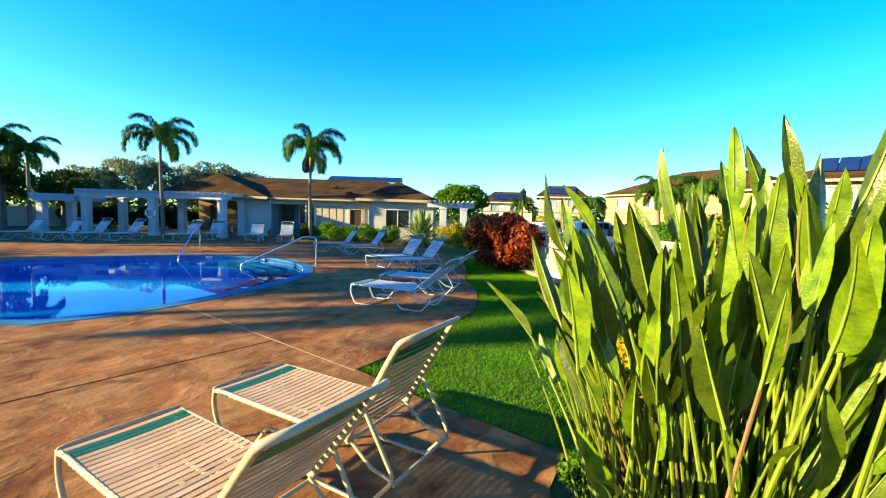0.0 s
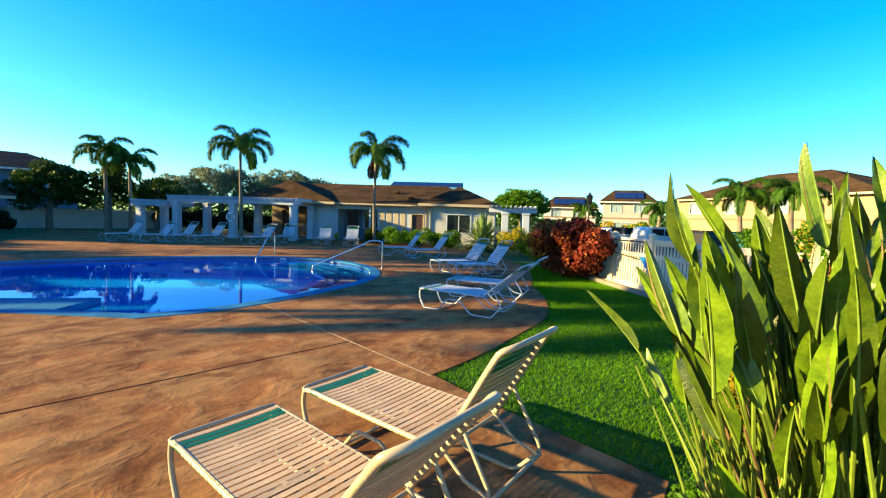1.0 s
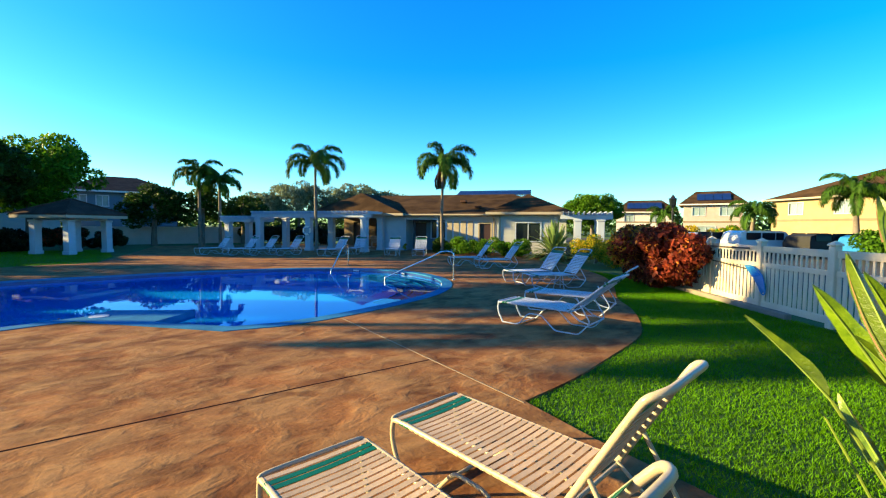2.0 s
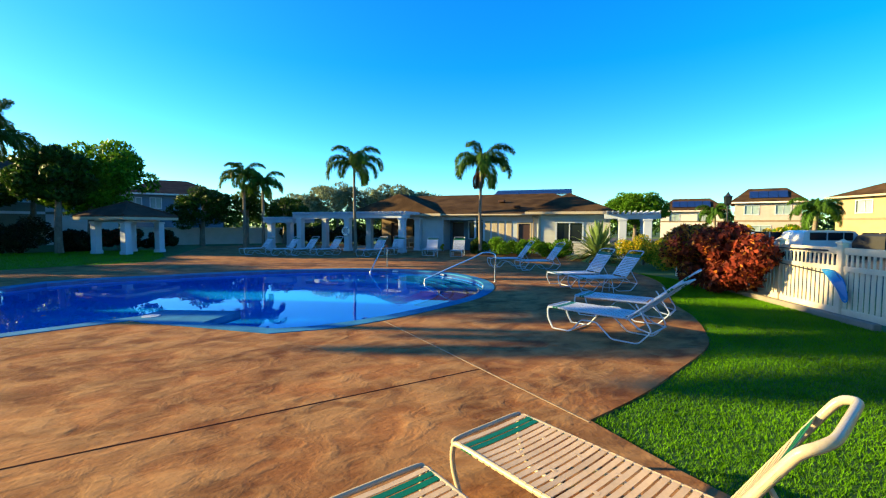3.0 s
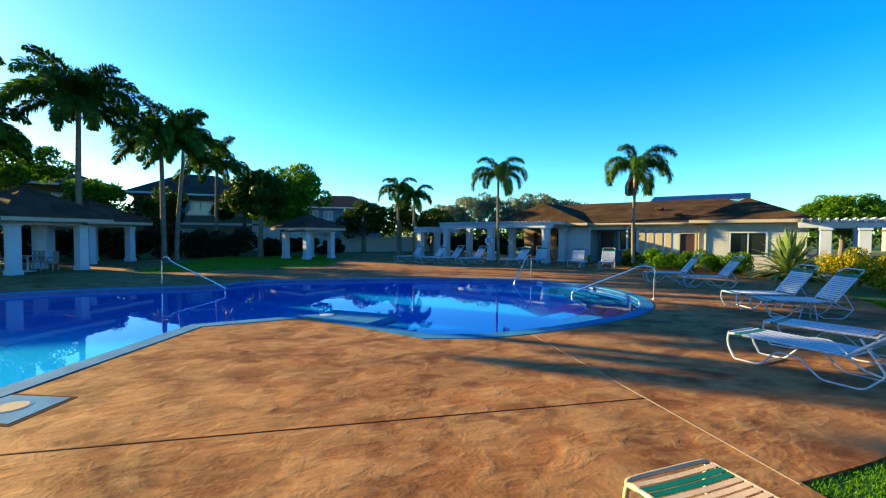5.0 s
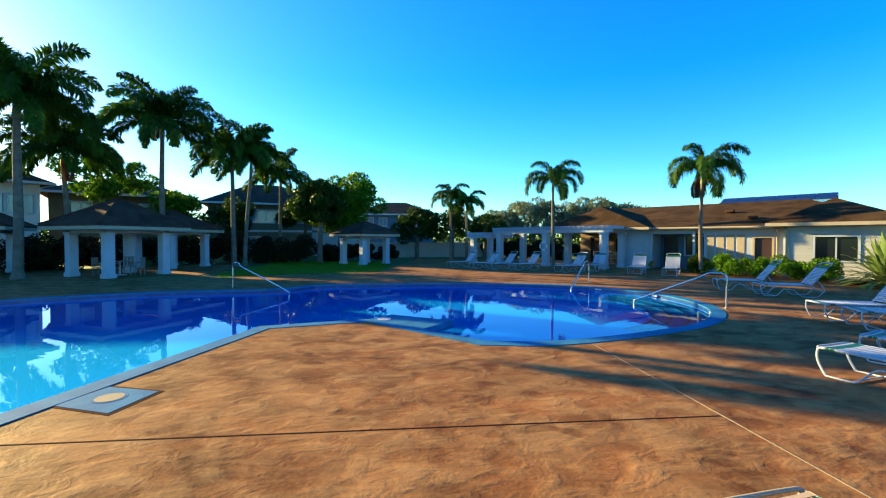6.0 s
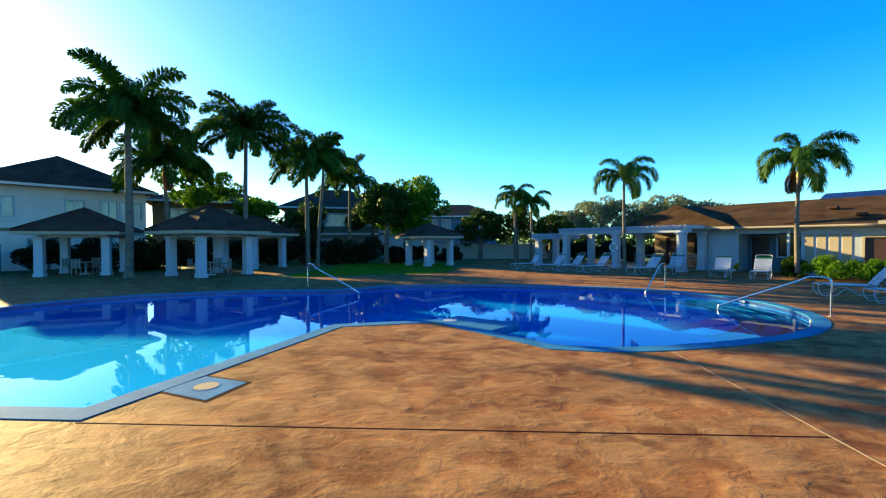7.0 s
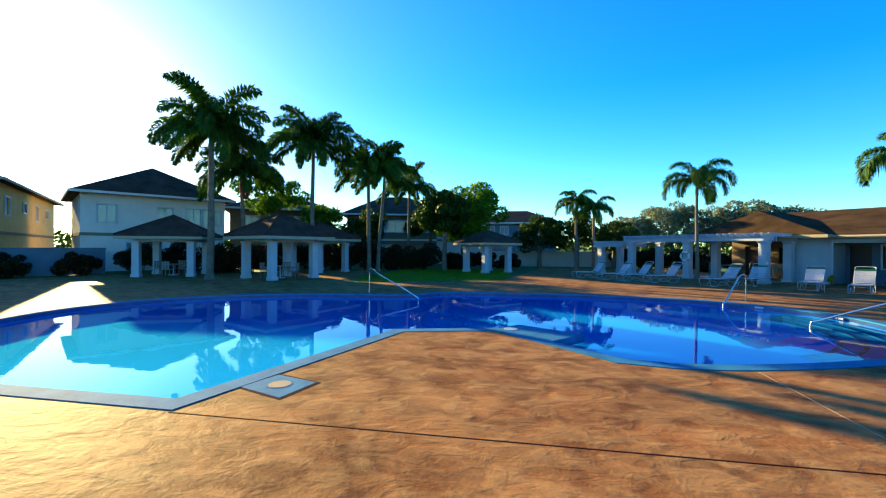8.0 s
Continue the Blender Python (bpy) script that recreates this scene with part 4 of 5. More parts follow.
# bushy plumes for the tall palms, strongly arched feathers for the short ones
PLUMES = [frond_mesh(3.0, la, dr, lt, i, FROND, dp, 1.35, 0.165) for i, (la, dr, lt, dp) in enumerate(((2, 78, 0.5, 0.45), (18, 112, 0.6, 0.45), (36, 125, 0.7, 0.4), (54, 122, 0.9, 0.35), (72, 98, 1.1, 0.3)))]
ARCHES = [frond_mesh(2.7, la, dr, lt, 20 + i, FROND, dp, 0.6, 0.19, 0.019) for i, (la, dr, lt, dp) in enumerate(((10, 120, 0.5, 0.85), (30, 150, 0.55, 0.8), (44, 160, 0.6, 0.7), (56, 165, 0.65, 0.6), (70, 140, 0.7, 0.5)))]
DRY = frond_mesh(2.0, 52, 125, 0.6, 9, FROND_DRY, 0.9, 0.7, 0.2)


def palm(at, h, r, size, seed, label, lean=(0, 0), nf=15, dry=0, fronds=None):
    """h: height of the crown's base."""
    fronds = fronds or ARCHES
    g = random.Random(seed)
    ob = thing("palm_tree", pose(*at, 0), label, "palm tree", "palms round the pool")
    pts = [Vector((lean[0] * (f ** 1.6) + 0.05 * math.sin(5 * f + seed), lean[1] * (f ** 1.6), h * f - 0.05)) for f in (i / 14 for i in range(15))]
    b = Build()
    b.tube(pts, r * 1.05, 12, r * 0.72)
    b.tube([pts[0], pts[0] + Vector((0, 0, 0.18)), pts[0] + Vector((0, 0, 0.5))], r * 1.7, 12, r * 1.0)
    for i in range(int(h / 0.28)):
        f = (i + 0.5) / int(h / 0.28)
        k = min(int(f * 14), 13)
        q = pts[k].lerp(pts[k + 1], f * 14 - k)
        rr = r * (1.05 - 0.33 * f) + 0.008
        b.tube([q, q + Vector((0, 0, 0.035))], rr, 10, rr, caps=False)
    part("trunk", b, BARK, ob, smooth=True)
    top = pts[-1]
    part("crownshaft", Build().tube([top - Vector((0, 0, 0.05)), top + Vector((0, 0, 0.35 * size)), top + Vector((0, 0, 0.8 * size))], r * 0.95, 10, r * 0.45), CROWNSHAFT, ob, "smooth green crownshaft", smooth=True)
    for i in range(nf):
        f = (i + 0.5) / nf
        me = fronds[min(4, int(5 * f))]
        s = size * g.uniform(0.88, 1.08)
        tilt = radians(g.uniform(-8, 8))
        part("frond", me, None, ob, m=Matrix.Translation(top + Vector((0, 0, 0.7 * size))) @ Matrix.Rotation(i * 2.399 + g.uniform(-0.3, 0.3), 4, "Z") @ Matrix.Rotation(tilt, 4, "Y") @ Matrix.Diagonal((s, s, s, 1)))
    for i in range(dry):
        part("frond", DRY, None, ob, "dry brown hanging frond", m=Matrix.Translation(top + Vector((0, 0, 0.3))) @ Matrix.Rotation(0.9 + 2.1 * i, 4, "Z") @ Matrix.Rotation(radians(62), 4, "Y") @ Matrix.Diagonal((0.8 * size, 0.8 * size, 0.8 * size, 1)))
    return ob


TALL, SHORT = "tall slender palm with a feathery green crown", "palm with arching green fronds by the pool deck"
palm((-28.4, 10.05), 5.2, 0.11, 0.98, 1, SHORT, (-0.1, 0.0), 12)
palm((-22.8, 16.4), 5.05, 0.11, 1.0, 2, SHORT, (0.15, -0.1), 12, 2)
palm((-22.5, -17.85), 7.55, 0.20, 1.30, 3, TALL, (0.1, 0.2), 22, 0, PLUMES)
palm((-28.4, -19.8), 6.3, 0.16, 1.22, 4, TALL, (0.0, -0.3), 20, 1, PLUMES)
palm((-29.4, -15.1), 8.45, 0.17, 1.28, 5, TALL, (0.1, 0.1), 21, 0, PLUMES)
palm((-32.2, -11.8), 7.15, 0.17, 1.2, 6, TALL, (0.05, -0.1), 15, 0, PLUMES)
palm((-32.6, -11.2), 6.7, 0.15, 1.2, 7, TALL, (0.0, 0.45), 14, 0, PLUMES)
palm((-37.0, -10.0), 6.3, 0.15, 1.05, 8, TALL, (0, 0.1), 13, 0, PLUMES)
palm((-38.5, 4.35), 5.1, 0.13, 0.86, 9, SHORT, (0, 0), 13)
palm((-38.4, 5.75), 4.5, 0.13, 0.86, 10, SHORT, (0, 0), 13)
palm((-22.8, 45.0), 2.6, 0.16, 0.8, 11, SHORT, (0, 0), 14)
palm((-6.9, 37.5), 3.4, 0.2, 1.0, 12, SHORT, (0, 0), 15)
palm((-4.0, 38.0), 3.5, 0.2, 1.0, 13, SHORT, (0, 0), 15)
palm((-14.3, 43.1), 2.5, 0.2, 0.95, 14, SHORT, (0, 0), 15)
tree((-40.4, -5.6), 8.0, (4.0, 4.4, 2.8), LEAF_BRIGHT, 21, "broad green tree with an uneven rounded crown", 9000, 0.36, nclump=40)
# extra tree, placed to cast shade over the far deck
tree((-36.2, -6.6), 6.6, (2.2, 2.6, 1.8), LEAF, 27, "added dark leafy tree beside the small gazebo, shading the far deck", 3600, 0.36)
tree((-44.5, -9.6), 7.6, (2.8, 3.0, 2.4), LEAF, 28, "dark leafy tree between the houses", 4000, 0.4)
tree((-31.8, 45.3), 5.9, (3.9, 3.9, 2.0), LEAF_BRIGHT, 22, "round clipped green tree behind the clubhouse", 15000, 0.26, nclump=80)
for i, (x, y, h, w) in enumerate(((-54.5, 12.5, 5.9, 3.0), (-53.0, 16.5, 6.9, 3.8), (-51.5, 20.0, 7.1, 3.8), (-50.0, 23.0, 7.1, 3.8), (-49.0, 26.0, 6.4, 3.4))):
    tree((x, y), h, (w, w, 2.4), LEAF_GREY, 30 + i, "grey-green monkeypod tree behind the clubhouse", 3500, 0.36)
for i, (x, y, h, w) in enumerate(((-42, -16, 5.8, 2.4), (-35.5, -22.5, 8.5, 3.6), (-43, 1.5, 5.0, 2.6), (-43, 5.0, 5.4, 3.0), (-44, 8.5, 4.8, 2.6), (-40, -19.5, 6.2, 2.2))):
    tree((x, y), h, (w, w, 1.8), LEAF_BRIGHT if i in (1, 5) else LEAF, 40 + i, "dark leafy garden tree in front of the houses", 2500, 0.34)
# dark hedge along the back
HEDGE_SPOTS = [(-20.5, -29.6), (-23.6, -28.2), (-26.6, -26.6), (-28.0, -24.4), (-28.8, -22.2), (-29.8, -20.2), (-32.5, -19.4), (-34.4, -17.8), (-35.0, -15.6), (-35.8, -13.2), (-36.4, -10.8), (-37.0, -8.6), (-38.0, -6.2), (-39.4, -3.8), (-40.4, -1.4)]
for i, (x, y) in enumerate(HEDGE_SPOTS):
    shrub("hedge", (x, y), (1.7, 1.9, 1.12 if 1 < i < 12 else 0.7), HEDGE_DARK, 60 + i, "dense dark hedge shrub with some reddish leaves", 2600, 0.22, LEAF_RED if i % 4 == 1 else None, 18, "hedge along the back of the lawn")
for i in range(9):
    p = CLUB @ Vector((-16.5 + 2.0 * i, 8.6 + 0.5 * (i % 2), 0))
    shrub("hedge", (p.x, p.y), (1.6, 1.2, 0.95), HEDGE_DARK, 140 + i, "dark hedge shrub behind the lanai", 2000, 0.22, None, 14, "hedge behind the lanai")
# shrubs by the clubhouse
for i, (s, y, a, c, h) in enumerate(((5.0, 1.9, 0.7, 0.5, 0.5), (6.6, 1.3, 1.6, 1.0, 0.58), (8.4, 0.7, 1.7, 1.0, 0.58), (10.2, 0.3, 1.6, 1.0, 0.52))):
    p = CLUB @ Vector((s, y - 0.8, 0))
    shrub("shrub", (p.x, p.y), (a, c, h), LEAF if i == 0 else LEAF_BRIGHT, 80 + i, "clipped green shrub along the clubhouse wall", 2600, 0.13, None, 26)
shrub("shrub", (-22.6, 16.3), (1.0, 0.9, 0.14), LEAF, 86, "low dark planting round the foot of a palm", 900, 0.12, None, 16)
# leafy clumps stand in for the yellow caution signs by the posts
for s in (1.95, 4.45):
    p = CLUB @ Vector((s, 2.45, 0))
    shrub("sign_stand_in", (p.x, p.y), (0.16, 0.16, 0.35), LEAF_YELLOW, 88, "small yellow-green leafy stand-in for a caution sign at a post", 260, 0.10, None, 6)
shrub("shrub", (-13.4, 19.3), (1.4, 1.1, 0.66), LEAF_YELLOW, 90, "yellow-leaved shrub beside the deck", 3200, 0.12, LEAF_BRIGHT, 26)
shrub("shrub", (-11.6, 18.0), (1.2, 1.0, 0.66), LEAF_YELLOW, 91, "yellow and green shrub beside the deck", 3000, 0.12, LEAF_BRIGHT, 24)
shrub("shrub", (-12.6, 22.2), (1.8, 1.0, 0.8), LEAF_RED, 92, "dark red-leaved shrub near the pergola", 1500, 0.15)
def croton_shrub(at, rad, seed, label):
    """One broad shrub whose leaves go from orange to maroon along its length, its sunlit and shaded sides put into
    colour.
    """
    ob = thing("croton_shrub", pose(*at, 0), label, "shrub")
    sp = [(x, y, max(z + rad[2] + 0.1, 0.3), a, c, d) for x, y, z, a, c, d in clumps(64, (rad[0] * 0.88, rad[1] * 0.85, rad[2] * 0.85), min(rad) * 0.42, seed)]
    # croton leaf colours, sorted so the west half looks lit, the east shaded
    west, east = [q for q in sp if q[0] < 0.15], [q for q in sp if q[0] > -0.5]
    part("foliage", leaves(9000, west, 0.16, seed, -0.2), LEAF_ORANGE, ob, "orange leaves")
    part("foliage", leaves(2600, west, 0.16, seed + 1, -0.2), LEAF_YELLOW, ob, "yellow leaves")
    part("foliage", leaves(2500, west, 0.16, seed + 2, -0.2), LEAF_RED, ob, "red leaves")
    part("foliage", leaves(11000, east, 0.18, seed + 3, -0.3), LEAF_RED, ob, "dark red leaves")
    part("foliage", leaves(1500, east, 0.16, seed + 4, -0.2), LEAF_ORANGE, ob, "orange leaves")
    for i in range(7):
        x, y, z = sp[i][:3]
        part("branch", Build().tube([(0.25 * x, 0.1 * y, -0.04), (0.6 * x, 0.5 * y, z * 0.6), (x, y, z)], 0.03, 5, 0.01), BARK, ob)
    return ob


croton = croton_shrub((-7.25, 13.4), (2.3, 1.05, 0.92), 93, "large croton shrub, orange leaves for its sunlit side, dark red for the shaded")
croton.rotation_euler.z = math.atan2(-0.6, 0.8)


def rosette(at, h, n, seed, label):
    """A spiky clump of sword leaves."""
    ob = thing("spiky_plant", pose(*at, 0), label, "plant")
    g = random.Random(seed)
    for i in range(n):
        a, tilt = i * 2.399, radians(6 + 84 * (i / n) + g.uniform(-5, 5))
        L = h * g.uniform(0.8, 1.12)
        b = Build()
        d = Vector((math.cos(a) * math.sin(tilt), math.sin(a) * math.sin(tilt), math.cos(tilt)))
        s = Vector((-math.sin(a), math.cos(a), 0))
        pts = [d * L * f + Vector((0, 0, -0.5 * L * f ** 2.4 * math.sin(tilt) + 0.15)) for f in (0, 0.3, 0.6, 0.85, 1)]
        vs = []
        for q, w in zip(pts, (0.03, 0.075, 0.085, 0.055, 0.004)):
            vs += [q - s * w, q + Vector((0, 0, -0.012)), q + s * w]
        b.put(vs, [(3 * i + j, 3 * i + j + 1, 3 * i + j + 4, 3 * i + j + 3) for i in range(4) for j in (0, 1)])
        part("leaf", b, STALK_DRY if i > n * 0.93 else SWORD, ob)
    part("stem", Build().tube([(0, 0, -0.04), (0, 0, 0.3)], 0.1, 8, 0.06), BARK, ob)
    return ob


for i, (x, y, a, h, m1) in enumerate(((-4.6, 33.0, 1.8, 1.1, LEAF_BRIGHT), (-1.6, 26.0, 1.8, 1.2, LEAF_BRIGHT), (1.5, 21.0, 1.6, 1.2, LEAF), (-15.5, 43.0, 2.2, 1.0, LEAF_BRIGHT), (-19.5, 46.0, 2.0, 1.1, LEAF_YELLOW), (-26.0, 50.0, 2.6, 0.9, LEAF))):
    shrub("shrub", (x, y), (a, a, h), m1, 170 + i, "leafy green street planting behind the fence", 1500, 0.26, LEAF_YELLOW if i % 2 else None, 14)
far = []
fg = random.Random(12)
for i in range(150):
    q, rr = radians(60 + 200 * i / 150), fg.uniform(85, 130)
    far.append((rr * math.cos(q), rr * math.sin(q), fg.uniform(1.5, 3.0), fg.uniform(3, 5), fg.uniform(3, 5), fg.uniform(1.6, 3.0)))
single("distant_trees", leaves(26000, far, 1.1, 5), LEAF, "distant belt of dark green trees beyond the houses", "trees", kind="stuff")
rosette((-15.9, 19.2), 2.1, 170, 5, "tall spiky bright green clump beside the deck")


# ---- sun loungers ----
def crisp(pts, k=0.22, n=3):
    """Straight runs with short rounded corners."""
    v = [Vector(p) for p in pts]
    out = [v[0]]
    for a, b, c in zip(v, v[1:], v[2:]):
        p, q = b + (a - b).normalized() * min(0.06, k * (a - b).length), b + (c - b).normalized() * min(0.06, k * (c - b).length)
        out += [p * (1 - t) ** 2 + b * 2 * t * (1 - t) + q * t * t for t in (i / n for i in range(n + 1))]
    return out + [v[-1]]


def lounger(m, label, back=50, detail=True, group="sun loungers on the deck", straps=None, tubing=None, L=0.78):
    """Foot at x = 0, head along +x, width along y; seat of vinyl straps on a bent tube frame."""
    W, H, X = 0.335, 0.39, 1.42
    straps, tubing = straps or STRAP, tubing or FRAME
    ob = thing("sun_lounger", m, label, "sun lounger", group)
    a = radians(back)
    n = 10 if detail else 6
    top = (X + L * math.cos(a), H + L * math.sin(a))

    seat = bend([(X + 0.02, -W, H), (0.6, -W, H), (0.10, -W, H), (0.02, -W, H - 0.05), (0.03, -W, H - 0.2), (0.12, -W, 0.02)], 4)
    for s in (-1, 1):
        part("seat_rail", Build().tube([Vector((p.x, s * W, p.z)) for p in seat], 0.018 if detail else 0.016, n), tubing, ob, smooth=True)
        # bent side legs with a ground run
        part("leg", Build().tube(crisp([(0.12, s * W, 0.016), (0.46, s * W, 0.016), (0.66, s * W, 0.25), (0.92, s * W, 0.25), (1.18, s * W, 0.016), (1.60, s * W, 0.016), (1.80, s * W, 0.24), (X + 0.13, s * W, H + 0.25)]), 0.014 if detail else 0.0125, n), tubing, ob, smooth=True)
        part("prop", Build().tube([(X, s * (W - 0.02), H), (1.60, s * (W - 0.02), 0.25), (1.78, s * (W - 0.02), 0.21)], 0.012, n), tubing, ob, smooth=True)
    bar = bend([(0.03, -W, H - 0.01), (0.015, -W * 0.9, H + 0.005), (0.01, 0, H + 0.005), (0.015, W * 0.9, H + 0.005), (0.03, W, H - 0.01)], 4)
    part("foot_rail", Build().tube(bar, 0.016, n), tubing, ob, smooth=True)
    ca, sa = math.cos(a), math.sin(a)
    bk = [(X, -W, H), (X + 0.5 * L * ca, -W, H + 0.5 * L * sa), (X + 0.93 * L * ca, -W, H + 0.93 * L * sa), (top[0] + 0.015, -W, top[1] + 0.012), (top[0] + 0.045, -W * 0.94, top[1] + 0.032),
          (top[0] + 0.07, -W * 0.82, top[1] + 0.045), (top[0] + 0.082, -W * 0.68, top[1] + 0.05), (top[0] + 0.085, -W * 0.4, top[1] + 0.052), (top[0] + 0.085, 0, top[1] + 0.052)]
    bk = bk + [(x, -y, z) for x, y, z in reversed(bk[:-1])]
    part("back_rail", Build().tube(bend(bk, 4), 0.020 if detail else 0.0165, n), tubing, ob, smooth=True)
    part("crossbar", Build().tube([(X, -W, H - 0.02), (X, W, H - 0.02)], 0.013, n), tubing, ob)
    part("crossbar", Build().tube([(1.79, -W, 0.21), (1.79, W, 0.21)], 0.013, n), tubing, ob)
    part("crossbar", Build().tube([(0.42, -W, 0.02), (0.42, W, 0.02)], 0.013, n), tubing, ob)
    st = {}
    for key, mt in (("c", straps), ("g", STRAP_GREEN)):
        b = Build()
        sw = 0.043 if key == "g" else 0.039
        for i, (y0, y1) in enumerate(((-W, -W * 0.5), (-W * 0.5, 0), (0, W * 0.5), (W * 0.5, W))):
            z0, z1 = (-0.008 * (1 - abs(q / W) ** 2) for q in (y0, y1))
            h = sw / 2
            b.put([(-h, y0, z0 + 0.017), (h, y0, z0 + 0.017), (h, y1, z1 + 0.017), (-h, y1, z1 + 0.017), (-h, y0, z0 + 0.013), (h, y0, z0 + 0.013), (h, y1, z1 + 0.013), (-h, y1, z1 + 0.013)],
                  [(0, 1, 2, 3), (7, 6, 5, 4), (0, 3, 7, 4), (1, 5, 6, 2)])
        for s in (-1, 1):   # wrap round the rail
            ring_pts = [(0, s * (W + 0.0195 * math.sin(q)), 0.0195 * math.cos(q)) for q in (radians(d) for d in range(-40, 281, 40))]
            for p, q in zip(ring_pts, ring_pts[1:]):
                b.put([(-sw / 2, p[1], p[2]), (sw / 2, p[1], p[2]), (sw / 2, q[1], q[2]), (-sw / 2, q[1], q[2])], [(0, 1, 2, 3)])
        st[key] = b.mesh("strap", mt)
    ns = 24
    for i in range(ns):
        x = 0.085 + i * 0.0545
        part("strap", st["g" if i in (1, 2) else "c"], None, ob, m=pose(x, 0, H))
    nb = int((L - 0.06) / 0.055) - (1 if detail else 0)
    for i in range(nb):
        f = 0.06 + i * 0.055
        part("strap", st["g" if i in (nb - 2, nb - 1) else "c"], None, ob, m=Matrix.Translation((X + f * math.cos(a), 0, H + f * math.sin(a))) @ Matrix.Rotation(-a, 4, "Y"))
    for y in (-0.10, 0.16) if detail else ():
        for i in range(5, ns, 5):
            part("strap_clip", Build().box((0.085 + i * 0.0545 + 0.027, y, H + 0.008), (0.05, 0.025, 0.006)), straps, ob)
    return ob


CREAM_L = "cream tube sun lounger with vinyl straps and green stripes"
near = lounger(pose(-3.09, 2.03, 0, 0, 0, 8), CREAM_L, 60.5)
lounger(pose(-2.86, 1.05, 0, 0, 0, 6), CREAM_L, 52.5)
SHADE_L = "white tube sun lounger with white straps in the shade"
far_l = lounger(pose(-6.31, 6.10, 0, 0, 0, 14), SHADE_L, 40, False, straps=STRAP_WHITE, tubing=WHITE, L=0.92)
copy_thing(far_l, pose(-6.93, 7.43, 0, 0, 0, 22))
steep = lounger(pose(-10.1, 9.85, 0, 0, 0, 74), "white strap sun lounger with its back raised", 53, False, straps=STRAP_WHITE, tubing=WHITE, L=0.86)
for x, y, rz in ((-9.1, 9.65, 68), (-16.0, 11.9, 64), (-14.3, 12.1, 68), (-29.0, 3.1, 108), (-27.7, 4.4, 108), (-27.0, 5.4, 110), (-26.3, 6.7, 110), (-24.4, 8.9, 112), (-24.9, 11.0, 135), (-22.9, 12.6, 140), (-21.5, 13.7, 140)):
    copy_thing(steep, pose(x, y, 0, 0, 0, rz))


def side_table(m):
    ob = thing("side_table", m, "low white round side table between the loungers", "side table", "side tables")
    part("tabletop", Build().tube([(0, 0, 0.40), (0, 0, 0.43)], 0.23, 20), WHITE, ob)
    for i in range(3):
        q = 2.094 * i
        part("leg", Build().tube([(0.18 * math.cos(q), 0.18 * math.sin(q), 0), (0.10 * math.cos(q), 0.10 * math.sin(q), 0.40)], 0.012, 8), WHITE, ob)
    return ob


s0 = side_table(pose(-8.4, 10.3, 0))
copy_thing(s0, pose(-22.4, 12.9, 0))

# ---- fence, car park, lamp ----
FENCE_A, FENCE_DIR = Vector((-9.2, 15.72, 0)), Vector((0.8, -0.6, 0)).normalized()
fe = thing("fence", Matrix.Translation(FENCE_A) @ Matrix.Rotation(math.atan2(-0.6, 0.8), 4, "Z"), "pale vinyl fence of upright boards between square posts", "fence")
FL = 21.6
post_me = Build().box((0, 0, 0.74), (0.14, 0.14, 1.54), 0, 0.01).box((0, 0, 1.53), (0.18, 0.18, 0.04), 0, 0.01).put([(-0.08, -0.08, 1.55), (0.08, -0.08, 1.55), (0.08, 0.08, 1.55), (-0.08, 0.08, 1.55), (0, 0, 1.61)], [(0, 1, 4), (1, 2, 4), (2, 3, 4), (3, 0, 4)]).mesh("post", FENCE)
pick_me = Build().box((0, 0.0, 0.56), (0.084, 0.022, 0.84), 0, 0.004).mesh("board", FENCE)
slat_me = Build().box((0, 0.0, 1.16), (0.05, 0.022, 0.34), 0, 0.004).mesh("slat", FENCE)
for i in range(12):
    x0 = -0.75 + 1.85 * i
    part("post", post_me, None, fe, m=pose(x0, 0, 0))
    if i < 11:
        for z, h in ((0.12, 0.14), (1.0, 0.10), (1.36, 0.14)):
            part("rail", Build().box((x0 + 0.925, 0, z), (1.71, 0.05, h), 0, 0.006), FENCE, fe)
        for j in range(14):
            part("board", pick_me, None, fe, m=pose(x0 + 0.115 + 0.1245 * j, 0, 0))
            part("slat", slat_me, None, fe, m=pose(x0 + 0.115 + 0.1245 * j, 0, 0))
single("kerb", Build().box((-6.1, 13.1, 0.02), (7.5, 0.15, 0.16), math.atan2(-0.6, 0.8), 0.02), KERB, "pale concrete edging along the planting bed", "kerb", kind="structure")


